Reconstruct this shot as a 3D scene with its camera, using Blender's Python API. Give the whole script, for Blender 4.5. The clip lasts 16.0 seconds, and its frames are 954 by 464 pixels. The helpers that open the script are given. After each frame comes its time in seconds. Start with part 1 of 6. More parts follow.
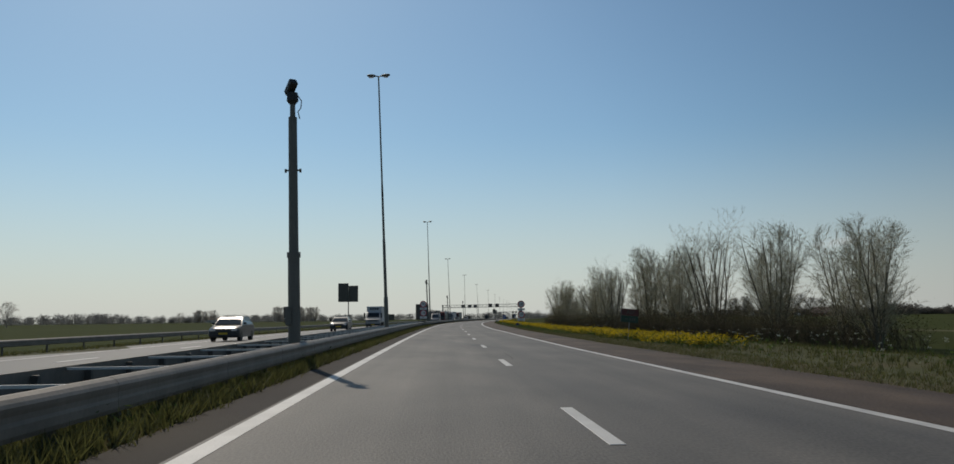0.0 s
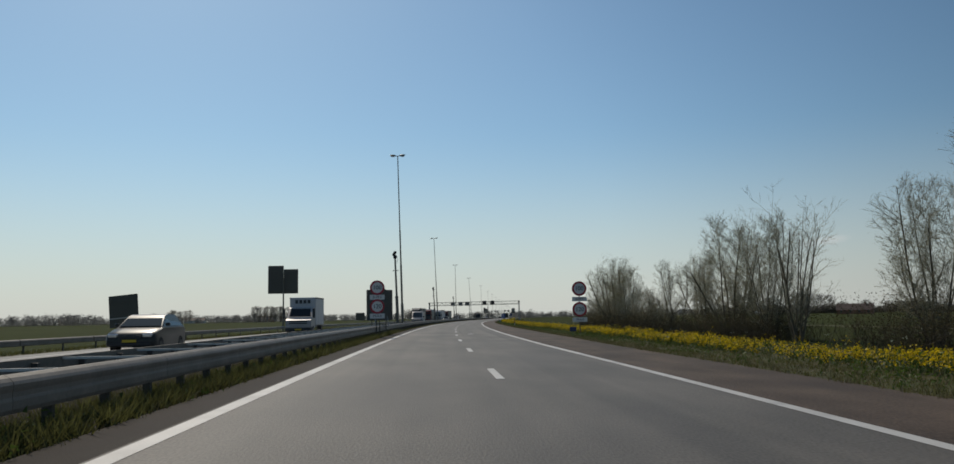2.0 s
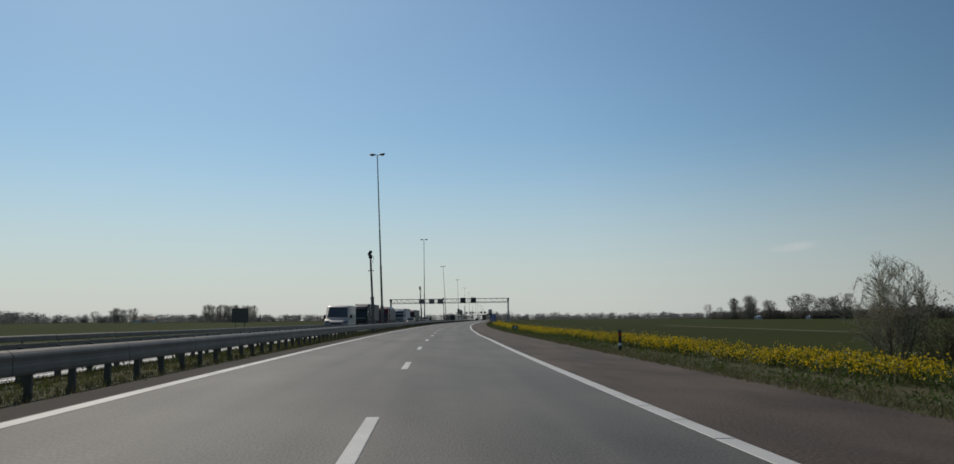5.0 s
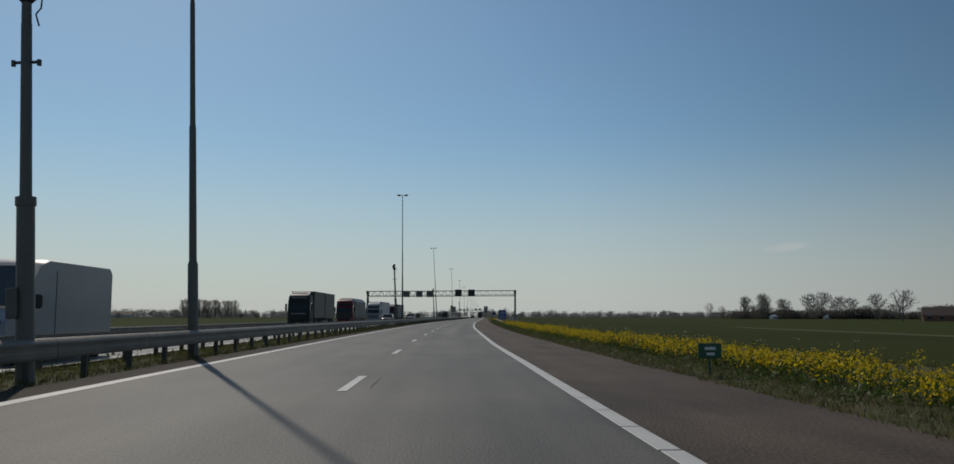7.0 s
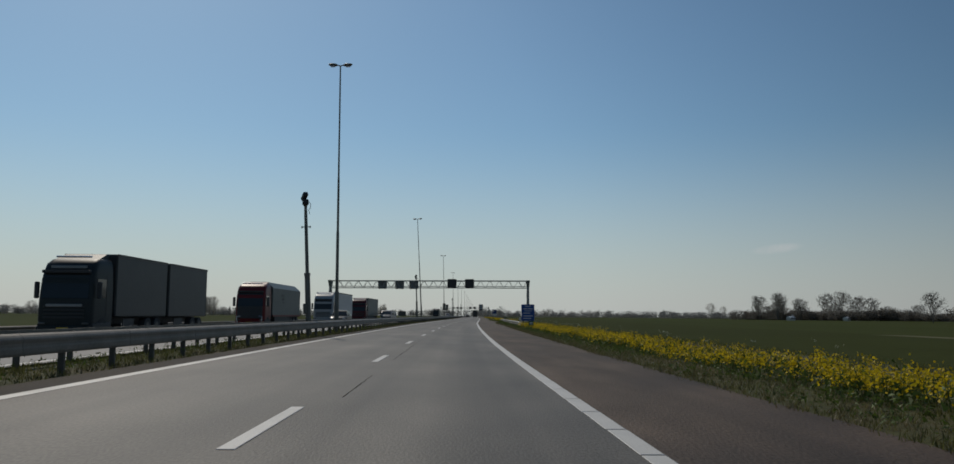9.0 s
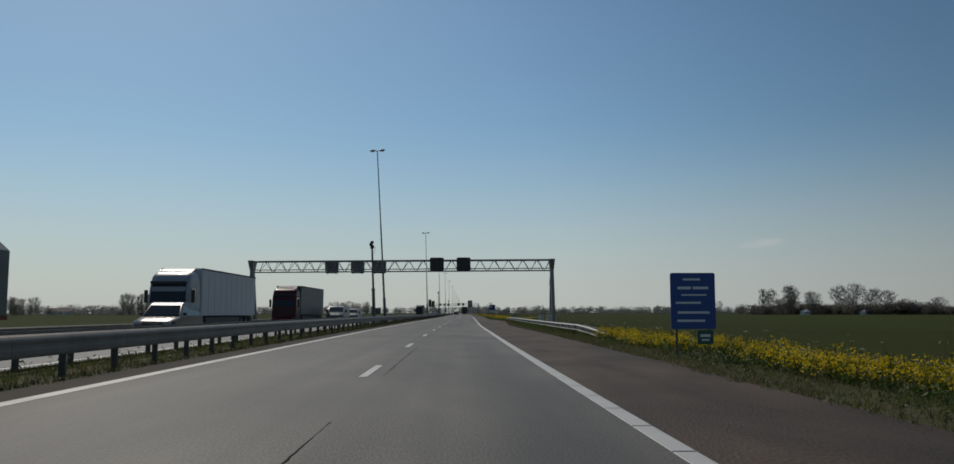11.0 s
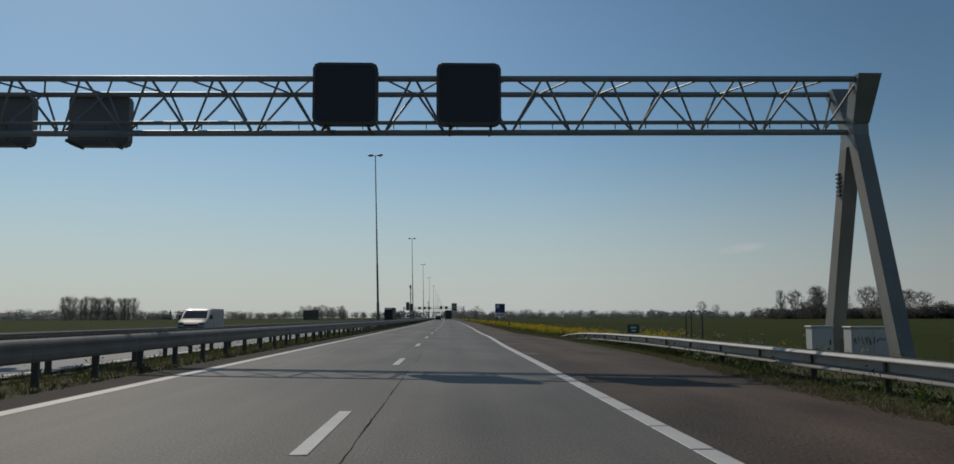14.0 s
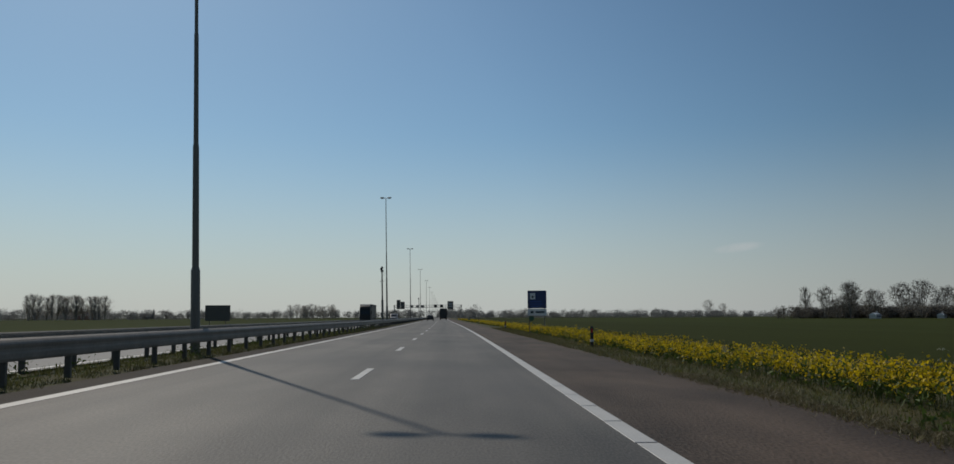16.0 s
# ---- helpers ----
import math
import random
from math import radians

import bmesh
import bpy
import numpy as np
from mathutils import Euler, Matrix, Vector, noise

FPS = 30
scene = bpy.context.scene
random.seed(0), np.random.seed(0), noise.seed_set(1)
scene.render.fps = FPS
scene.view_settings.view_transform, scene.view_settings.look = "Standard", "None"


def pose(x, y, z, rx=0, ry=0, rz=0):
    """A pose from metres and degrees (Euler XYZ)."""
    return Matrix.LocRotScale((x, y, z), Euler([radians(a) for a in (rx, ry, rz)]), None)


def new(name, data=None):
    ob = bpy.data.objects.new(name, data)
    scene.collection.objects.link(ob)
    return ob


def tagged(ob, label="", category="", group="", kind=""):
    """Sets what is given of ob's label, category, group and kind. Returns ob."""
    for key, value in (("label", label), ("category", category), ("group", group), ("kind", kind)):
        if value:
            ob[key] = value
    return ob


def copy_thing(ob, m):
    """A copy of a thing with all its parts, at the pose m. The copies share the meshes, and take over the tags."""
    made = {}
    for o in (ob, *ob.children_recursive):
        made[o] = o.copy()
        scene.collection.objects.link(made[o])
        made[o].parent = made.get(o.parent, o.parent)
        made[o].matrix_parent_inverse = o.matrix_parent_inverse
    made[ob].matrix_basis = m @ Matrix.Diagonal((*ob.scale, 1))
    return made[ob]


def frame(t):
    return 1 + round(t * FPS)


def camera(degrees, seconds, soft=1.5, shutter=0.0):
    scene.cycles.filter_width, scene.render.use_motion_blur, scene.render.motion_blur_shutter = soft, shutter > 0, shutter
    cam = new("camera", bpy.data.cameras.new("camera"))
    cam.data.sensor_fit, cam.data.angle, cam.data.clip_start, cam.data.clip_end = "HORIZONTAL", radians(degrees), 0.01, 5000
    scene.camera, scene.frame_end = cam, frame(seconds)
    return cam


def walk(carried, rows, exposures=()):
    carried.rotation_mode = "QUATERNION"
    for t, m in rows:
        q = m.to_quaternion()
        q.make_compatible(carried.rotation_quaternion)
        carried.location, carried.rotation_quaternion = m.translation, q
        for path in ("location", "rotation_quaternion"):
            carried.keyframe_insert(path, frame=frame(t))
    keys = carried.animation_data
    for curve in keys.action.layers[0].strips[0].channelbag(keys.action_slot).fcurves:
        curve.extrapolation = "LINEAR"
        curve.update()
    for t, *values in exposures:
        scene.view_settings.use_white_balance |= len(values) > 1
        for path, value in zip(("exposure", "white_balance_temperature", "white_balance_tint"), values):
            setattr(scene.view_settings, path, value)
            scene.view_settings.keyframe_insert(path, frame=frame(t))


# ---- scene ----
cam = camera(59.71, 16.0, soft=1.5)
# seconds, place, yaw, pitch, roll
PATH = [
    (0.0, -1.543, 0.000, 1.107, -3.438, 5.907, -0.725),
    (0.5, -1.179, 13.203, 1.105, -3.624, 5.823, -0.660),
    (1.0, -0.788, 26.345, 1.102, -3.884, 5.888, -0.680),
    (1.5, -0.420, 39.474, 1.101, -4.025, 5.797, -0.920),
    (2.0, 0.053, 52.741, 1.098, -4.259, 5.856, -0.950),
    (2.5, 0.526, 66.165, 1.095, -4.491, 5.985, -0.850),
    (3.0, 1.110, 79.616, 1.092, -4.946, 5.851, -0.930),
    (3.5, 1.858, 93.197, 1.086, -5.371, 5.815, -1.080),
    (4.0, 2.725, 106.706, 1.080, -5.707, 5.789, -0.850),
    (4.5, 3.590, 119.969, 1.074, -5.962, 5.868, -0.600),
    (5.0, 4.485, 133.098, 1.069, -6.154, 5.979, -0.380),
    (5.5, 5.476, 146.309, 1.063, -6.315, 5.985, -0.220),
    (6.0, 6.538, 159.358, 1.058, -6.438, 5.913, -0.120),
    (6.5, 7.572, 172.348, 1.055, -6.543, 5.768, -0.060),
    (7.0, 8.647, 186.337, 1.054, -6.611, 5.811, 0.065),
    (7.5, 9.759, 199.277, 1.052, -6.770, 5.862, 0.120),
    (8.0, 10.880, 212.527, 1.052, -6.881, 5.866, 0.189),
    (8.5, 12.146, 225.783, 1.050, -7.012, 5.732, 0.314),
    (9.0, 13.437, 239.068, 1.050, -7.078, 5.740, 0.458),
    (9.5, 14.647, 252.368, 1.052, -7.229, 5.713, 0.405),
    (10.0, 15.903, 265.694, 1.053, -7.449, 5.862, 0.207),
    (10.5, 17.227, 278.733, 1.054, -7.737, 5.751, 0.043),
    (11.0, 18.610, 291.626, 1.055, -8.029, 5.537, -0.067),
    (11.5, 20.034, 304.620, 1.055, -8.196, 5.533, -0.076),
    (12.0, 21.504, 317.668, 1.056, -8.267, 5.673, 0.005),
    (12.5, 23.000, 330.919, 1.057, -8.335, 5.797, 0.048),
    (13.0, 24.570, 344.285, 1.058, -8.613, 5.820, 0.083),
    (13.5, 26.201, 357.606, 1.058, -8.919, 5.792, -0.027),
    (14.0, 27.858, 370.795, 1.059, -9.262, 5.852, -0.154),
    (14.5, 29.588, 384.022, 1.058, -9.521, 5.774, -0.388),
    (15.0, 31.327, 397.038, 1.058, -9.753, 5.761, -0.392),
    (15.5, 33.251, 410.063, 1.054, -9.774, 5.870, -0.309),
    (16.0, 35.032, 422.945, 1.053, -9.510, 5.814, -0.192),
]
walk(cam, [(t, pose(x, y, z, 90 + pt, 0, yw) @ pose(0, 0, 0, 0, 0, rl)) for t, x, y, z, yw, pt, rl in PATH],
     exposures=[(0.0, -0.25, 6620, 10), (2.0, -0.2, 6600, 10), (4.2, -0.2, 6520, 10), (6.3, -0.46, 6450, 10), (7.0, -0.49, 6450, 10), (16.0, -0.5, 6420, 10)])

# ---- light ----
SUN_EL, SUN_AZ = radians(43.0), radians(-17.8)
world = bpy.data.worlds.new("sky")
scene.world = world
world.use_nodes = True
wn = world.node_tree
sky = wn.nodes.new("ShaderNodeTexSky")
sky.sky_type = "NISHITA"
sky.sun_disc = False
sky.sun_elevation = SUN_EL
sky.sun_rotation = SUN_AZ
sky.altitude = 0.0
sky.air_density = 1.0
sky.dust_density = 0.6
sky.ozone_density = 1.6
bg = wn.nodes["Background"]
bg.inputs["Strength"].default_value = 0.075
# a clear sky, paler through the haze near the horizon
tint = wn.nodes.new("ShaderNodeVectorMath")
tint.operation = "MULTIPLY"
tint.inputs[1].default_value = (0.865, 1.1, 1.17)
wn.links.new(sky.outputs[0], tint.inputs[0])
wco = wn.nodes.new("ShaderNodeTexCoord")
wxyz = wn.nodes.new("ShaderNodeSeparateXYZ")
wn.links.new(wco.outputs["Generated"], wxyz.inputs[0])
hz = wn.nodes.new("ShaderNodeMapRange")
hz.interpolation_type = "SMOOTHSTEP"
hz.inputs["From Min"].default_value, hz.inputs["From Max"].default_value = -0.04, 0.23
hz.inputs["To Min"].default_value, hz.inputs["To Max"].default_value = 0.9, 0.0
wn.links.new(wxyz.outputs["Z"], hz.inputs["Value"])
haze = wn.nodes.new("ShaderNodeMix")
haze.data_type = "RGBA"
haze.inputs[7].default_value = (8.6, 8.9, 8.8, 1)
wn.links.new(hz.outputs[0], haze.inputs[0])
wn.links.new(tint.outputs[0], haze.inputs[6])
# brighter towards the sun's side, dimmer away from it
wdot = wn.nodes.new("ShaderNodeVectorMath")
wdot.operation = "DOT_PRODUCT"
wdot.inputs[1].default_value = (math.sin(SUN_AZ), math.cos(SUN_AZ), 0)
wn.links.new(wco.outputs["Generated"], wdot.inputs[0])
side = wn.nodes.new("ShaderNodeMapRange")
side.inputs["From Min"].default_value, side.inputs["From Max"].default_value = 0.55, 0.85
side.inputs["To Min"].default_value, side.inputs["To Max"].default_value = 0.77, 1.02
wn.links.new(wdot.outputs["Value"], side.inputs["Value"])
dim = wn.nodes.new("ShaderNodeVectorMath")
dim.operation = "SCALE"
wn.links.new(haze.outputs[2], dim.inputs[0])
wn.links.new(side.outputs[0], dim.inputs["Scale"])
# one thin wisp of cloud low over the fields
def wmath(op, a, b):
    n = wn.nodes.new("ShaderNodeMath")
    n.operation = op
    for k, q in enumerate((a, b)):
        if isinstance(q, (int, float)):
            n.inputs[k].default_value = q
        else:
            wn.links.new(q, n.inputs[k])
    return n.outputs[0]


CLOUD_AZ = radians(27.0)
wside = wn.nodes.new("ShaderNodeVectorMath")
wside.operation = "DOT_PRODUCT"
wside.inputs[1].default_value = (math.cos(CLOUD_AZ), -math.sin(CLOUD_AZ), 0)
wn.links.new(wco.outputs["Generated"], wside.inputs[0])
wahead = wn.nodes.new("ShaderNodeVectorMath")
wahead.operation = "DOT_PRODUCT"
wahead.inputs[1].default_value = (math.sin(CLOUD_AZ), math.cos(CLOUD_AZ), 0)
wn.links.new(wco.outputs["Generated"], wahead.inputs[0])
across = wmath("POWER", wmath("ABSOLUTE", wmath("DIVIDE", wside.outputs["Value"], 0.03), 0.0), 2.0)
rise = wmath("SUBTRACT", wmath("SUBTRACT", wxyz.outputs["Z"], 0.078), wmath("MULTIPLY", wside.outputs["Value"], 0.1))
upward = wmath("POWER", wmath("ABSOLUTE", wmath("DIVIDE", rise, 0.006), 0.0), 2.0)
wisp = wmath("MAXIMUM", wmath("SUBTRACT", wmath("SUBTRACT", 1.0, across), upward), 0.0)
wisp = wmath("MULTIPLY", wisp, wmath("GREATER_THAN", wahead.outputs["Value"], 0.0))
puff = wn.nodes.new("ShaderNodeTexNoise")
puff.inputs["Scale"].default_value = 90.0
puff.inputs["Detail"].default_value = 3.0
wn.links.new(wco.outputs["Generated"], puff.inputs["Vector"])
wisp = wmath("MULTIPLY", wisp, wmath("MULTIPLY", puff.outputs["Fac"], 0.8))
cloud = wn.nodes.new("ShaderNodeMix")
cloud.data_type = "RGBA"
cloud.inputs[7].default_value = (9.0, 9.2, 9.2, 1)
wn.links.new(wisp, cloud.inputs[0])
wn.links.new(dim.outputs[0], cloud.inputs[6])
wn.links.new(cloud.outputs[2], bg.inputs["Color"])
sun_data = bpy.data.lights.new("sun", "SUN")
sun_data.energy = 2.75
sun_data.angle = radians(0.53)
sun_data.color = (1.0, 0.9, 0.76)
sun_ob = new("sun", sun_data)
sun_dir = Vector((math.sin(SUN_AZ) * math.cos(SUN_EL), math.cos(SUN_AZ) * math.cos(SUN_EL), math.sin(SUN_EL)))
sun_ob.matrix_world = Matrix.Translation(sun_dir * 200) @ sun_dir.to_track_quat("Z", "Y").to_matrix().to_4x4()


# ---- materials ----
def material(name, base, rough=0.6, metal=0.0, vary=0.25, scale=2.0, fine=40.0, bump=0.15, spec=0.5, island=0.0, each=0.0,
             stretch=(1, 1, 1), dirt=None, dirt_amount=0.4, coat=0.0, tracks=0.0, along=False):
    """A surface of one colour with two scales of variation, bump, and an optional second colour as stains."""
    m = bpy.data.materials.new(name)
    m.use_nodes = True
    nt = m.node_tree
    b = nt.nodes["Principled BSDF"]
    co = nt.nodes.new("ShaderNodeTexCoord")
    mp = nt.nodes.new("ShaderNodeMapping")
    mp.inputs["Scale"].default_value = stretch
    nt.links.new(co.outputs["UV" if along else "Object"], mp.inputs["Vector"])
    n1 = nt.nodes.new("ShaderNodeTexNoise")
    n1.inputs["Scale"].default_value = scale
    n1.inputs["Detail"].default_value = 4
    n2 = nt.nodes.new("ShaderNodeTexNoise")
    n2.inputs["Scale"].default_value = fine
    n2.inputs["Detail"].default_value = 3
    for n in (n1, n2):
        nt.links.new(mp.outputs[0], n.inputs["Vector"])
    add = nt.nodes.new("ShaderNodeMath")
    add.operation = "ADD"
    nt.links.new(n1.outputs["Fac"], add.inputs[0])
    nt.links.new(n2.outputs["Fac"], add.inputs[1])
    val = nt.nodes.new("ShaderNodeMapRange")
    val.inputs["From Min"].default_value, val.inputs["From Max"].default_value = 0.6, 1.4
    val.inputs["To Min"].default_value, val.inputs["To Max"].default_value = 1 - vary, 1 + vary
    nt.links.new(add.outputs[0], val.inputs["Value"])
    last = val.outputs[0]
    for amount, node, socket in ((island, "ShaderNodeNewGeometry", "Random Per Island"), (each, "ShaderNodeObjectInfo", "Random")):
        if amount:
            g = nt.nodes.new(node)
            r = nt.nodes.new("ShaderNodeMapRange")
            r.inputs["To Min"].default_value, r.inputs["To Max"].default_value = 1 - amount, 1 + amount
            nt.links.new(g.outputs[socket], r.inputs["Value"])
            mu = nt.nodes.new("ShaderNodeMath")
            mu.operation = "MULTIPLY"
            nt.links.new(last, mu.inputs[0])
            nt.links.new(r.outputs[0], mu.inputs[1])
            last = mu.outputs[0]
    if tracks:
        # worn wheel tracks: long bands along the road, and slow changes of the mix
        m2 = nt.nodes.new("ShaderNodeMapping")
        m2.inputs["Scale"].default_value = (1.0, 0.012, 1.0)
        nt.links.new(co.outputs["UV"], m2.inputs["Vector"])
        nb = nt.nodes.new("ShaderNodeTexNoise")
        nb.inputs["Scale"].default_value = 1.1
        nb.inputs["Detail"].default_value = 3
        nt.links.new(m2.outputs[0], nb.inputs["Vector"])
        rb = nt.nodes.new("ShaderNodeMapRange")
        rb.inputs["From Min"].default_value, rb.inputs["From Max"].default_value = 0.3, 0.7
        rb.inputs["To Min"].default_value, rb.inputs["To Max"].default_value = 1 - tracks, 1 + tracks
        nt.links.new(nb.outputs["Fac"], rb.inputs["Value"])
        mt = nt.nodes.new("ShaderNodeMath")
        mt.operation = "MULTIPLY"
        nt.links.new(last, mt.inputs[0])
        nt.links.new(rb.outputs[0], mt.inputs[1])
        last = mt.outputs[0]
    col = nt.nodes.new("ShaderNodeVectorMath")
    col.operation = "SCALE"
    col.inputs[0].default_value = base[:3]
    nt.links.new(last, col.inputs["Scale"])
    out = col.outputs[0]
    if dirt:
        n3 = nt.nodes.new("ShaderNodeTexNoise")
        n3.inputs["Scale"].default_value = scale * 0.6
        n3.inputs["Detail"].default_value = 6
        nt.links.new(mp.outputs[0], n3.inputs["Vector"])
        ramp = nt.nodes.new("ShaderNodeMapRange")
        ramp.inputs["From Min"].default_value, ramp.inputs["From Max"].default_value = 0.48, 0.68
        ramp.inputs["To Max"].default_value = dirt_amount
        nt.links.new(n3.outputs["Fac"], ramp.inputs["Value"])
        mix = nt.nodes.new("ShaderNodeMix")
        mix.data_type = "RGBA"
        nt.links.new(ramp.outputs[0], mix.inputs[0])
        nt.links.new(out, mix.inputs[6])
        mix.inputs[7].default_value = (*dirt, 1)
        out = mix.outputs[2]
    nt.links.new(out, b.inputs["Base Color"])
    b.inputs["Roughness"].default_value = rough
    b.inputs["Metallic"].default_value = metal
    b.inputs["Specular IOR Level"].default_value = spec
    b.inputs["Coat Weight"].default_value = coat
    if bump:
        bp = nt.nodes.new("ShaderNodeBump")
        bp.inputs["Strength"].default_value = bump
        bp.inputs["Distance"].default_value = 0.02
        nt.links.new(n2.outputs["Fac"], bp.inputs["Height"])
        nt.links.new(bp.outputs[0], b.inputs["Normal"])
    return m


def leafy(name, base, vary=0.35, trans=0.4, rough=0.6):
    """Thin leaves or petals: light passes through."""
    m = material(name, base, rough, vary=0.15, scale=0.3, fine=2.0, bump=0, island=vary, spec=0.25)
    nt = m.node_tree
    b = nt.nodes["Principled BSDF"]
    tr = nt.nodes.new("ShaderNodeBsdfTranslucent")
    nt.links.new(b.inputs["Base Color"].links[0].from_socket, tr.inputs["Color"])
    mix = nt.nodes.new("ShaderNodeMixShader")
    mix.inputs[0].default_value = trans
    nt.links.new(b.outputs[0], mix.inputs[1])
    nt.links.new(tr.outputs[0], mix.inputs[2])
    nt.links.new(mix.outputs[0], nt.nodes["Material Output"].inputs["Surface"])
    return m


ASPHALT = material("asphalt", (0.108, 0.096, 0.079), 0.62, vary=0.62, scale=0.5, fine=42, bump=0.2, spec=0.24, stretch=(1, 0.35, 1), dirt=(0.066, 0.06, 0.055), dirt_amount=0.45, tracks=0.28, along=True)
ASPHALT_RED = material("brown_asphalt", (0.08, 0.057, 0.041), 0.75, vary=0.8, scale=0.7, fine=32, bump=0.8, spec=0.16, stretch=(1, 0.4, 1), dirt=(0.04, 0.031, 0.027), dirt_amount=0.6, tracks=0.16, along=True)
MARGIN = material("dirty_asphalt", (0.036, 0.029, 0.024), 0.8, vary=0.3, scale=0.9, fine=60, bump=0.4, spec=0.1, stretch=(1, 0.4, 1), dirt=(0.06, 0.05, 0.035), dirt_amount=0.6, along=True)
ASPHALT_OPP = material("light_asphalt", (0.138, 0.131, 0.122), 0.62, vary=0.2, scale=0.35, fine=60, bump=0.3, spec=0.2, stretch=(1, 0.12, 1))
CRACK = material("bitumen", (0.042, 0.036, 0.031), 0.95, vary=0.3, spec=0.03)
PAINT = material("road_paint", (0.54, 0.525, 0.49), 0.55, vary=0.13, scale=1.2, fine=45, bump=0.2, dirt=(0.3, 0.29, 0.27), dirt_amount=0.55)
GRASS_GROUND = material("verge_soil", (0.07, 0.072, 0.03), 0.9, vary=0.4, scale=0.6, fine=9, bump=0.8, spec=0.1, dirt=(0.1, 0.08, 0.045), dirt_amount=0.7)
FIELD = material("field_grass", (0.045, 0.054, 0.013), 0.9, vary=0.22, scale=0.02, fine=1.6, bump=0.6, spec=0.02, stretch=(1, 0.3, 1), dirt=(0.047, 0.056, 0.014), dirt_amount=0.5)
FIELD_PALE = material("dry_field_edge", (0.095, 0.088, 0.04), 0.9, vary=0.3, scale=0.1, fine=2, bump=0.6, spec=0.1)
FIELD_DARK = material("young_crop", (0.039, 0.046, 0.0105), 0.9, vary=0.2, scale=0.03, fine=1.4, bump=0.6, spec=0.02)
SOIL = material("dark_soil", (0.03, 0.025, 0.019), 0.95, vary=0.4, scale=1.5, fine=18, bump=0.8, spec=0.05)
ZINC = material("galvanised_steel", (0.26, 0.265, 0.26), 0.5, 0.35, vary=0.14, scale=1.5, fine=18, bump=0.05, dirt=(0.22, 0.21, 0.19), dirt_amount=0.45)
ZINC_DARK = material("weathered_galvanised_steel", (0.1, 0.093, 0.08), 0.6, 0.2, vary=0.2, scale=2, fine=20, bump=0.08, dirt=(0.1, 0.09, 0.08), dirt_amount=0.6)
POLE = material("grey_pole_paint", (0.155, 0.147, 0.12), 0.5, 0.1, vary=0.12, scale=1, fine=20, bump=0.03)
MAST = material("grey_green_mast_paint", (0.14, 0.137, 0.117), 0.5, 0.1, vary=0.15, scale=1, fine=20, bump=0.05)
STEEL = material("gantry_steel", (0.27, 0.29, 0.28), 0.5, 0.3, vary=0.15, scale=0.8, fine=15, bump=0.04, dirt=(0.12, 0.11, 0.1), dirt_amount=0.4)
CONCRETE = material("gantry_leg_coating", (0.26, 0.25, 0.22), 0.7, 0.0, vary=0.12, scale=0.9, fine=25, bump=0.1, dirt=(0.15, 0.15, 0.135), dirt_amount=0.5)
BLACK = material("matt_black", (0.025, 0.026, 0.027), 0.55, vary=0.2)
SCREEN = material("dark_screen", (0.01, 0.012, 0.014), 0.35, vary=0.2, scale=3, fine=120)
BACK = material("sign_back_grey", (0.105, 0.102, 0.088), 0.6, 0.2, vary=0.12, scale=1, fine=12, bump=0.03)
SIGNAL_BACK = material("signal_back_grey", (0.17, 0.172, 0.165), 0.6, 0.1, vary=0.12, scale=1.5, fine=14, bump=0.03)
RUBBER = material("rubber", (0.03, 0.03, 0.03), 0.8, vary=0.3)
SIGN_WHITE = material("sign_white", (0.74, 0.74, 0.72), 0.45, vary=0.05, bump=0)
SIGN_RED = material("sign_red", (0.42, 0.03, 0.045), 0.45, vary=0.08, bump=0)
# dull plate red and sign green, darkened in colour for a backlit face
SIGN_DULL_SHADED_RED = material("sign_dull_shaded_red", (0.1, 0.026, 0.024), 0.5, vary=0.1, bump=0)
SIGN_SHADED_GREEN = material("sign_shaded_green", (0.014, 0.055, 0.035), 0.5, vary=0.1, bump=0)
SIGN_BLUE = material("sign_blue", (0.018, 0.07, 0.28), 0.45, vary=0.08, bump=0)
SIGN_NAVY = material("sign_dark_blue", (0.012, 0.035, 0.13), 0.45, vary=0.08, bump=0)
SIGN_GREEN = material("sign_green", (0.02, 0.1, 0.06), 0.45, vary=0.1, bump=0)
CABINET = material("cabinet_grey", (0.6, 0.61, 0.58), 0.55, vary=0.08, scale=1, fine=20, bump=0.02, dirt=(0.4, 0.4, 0.36), dirt_amount=0.4)
RAIL = material("weathered_rail_steel", (0.2, 0.178, 0.15), 0.6, 0.25, vary=0.2, scale=1.2, fine=16, bump=0.05, spec=0.3, dirt=(0.085, 0.075, 0.06), dirt_amount=0.55)
BARK = material("willow_bark", (0.15, 0.13, 0.098), 0.85, vary=0.3, scale=2, fine=20, bump=0.4, spec=0.15)
TWIG = material("willow_twigs", (0.42, 0.38, 0.28), 0.8, vary=0.25, bump=0, island=0.3, spec=0.15)
SHRUB = material("shrub_twigs", (0.1, 0.082, 0.055), 0.85, vary=0.25, bump=0, island=0.4, spec=0.1)
BUD = leafy("willow_buds", (0.4, 0.4, 0.2), 0.35, 0.5)
# distance haze is put into this colour; translucency keeps backlit far twigs pale
FARTWIG = leafy("far_hazed_twigs", (0.46, 0.435, 0.39), 0.25, 0.5)
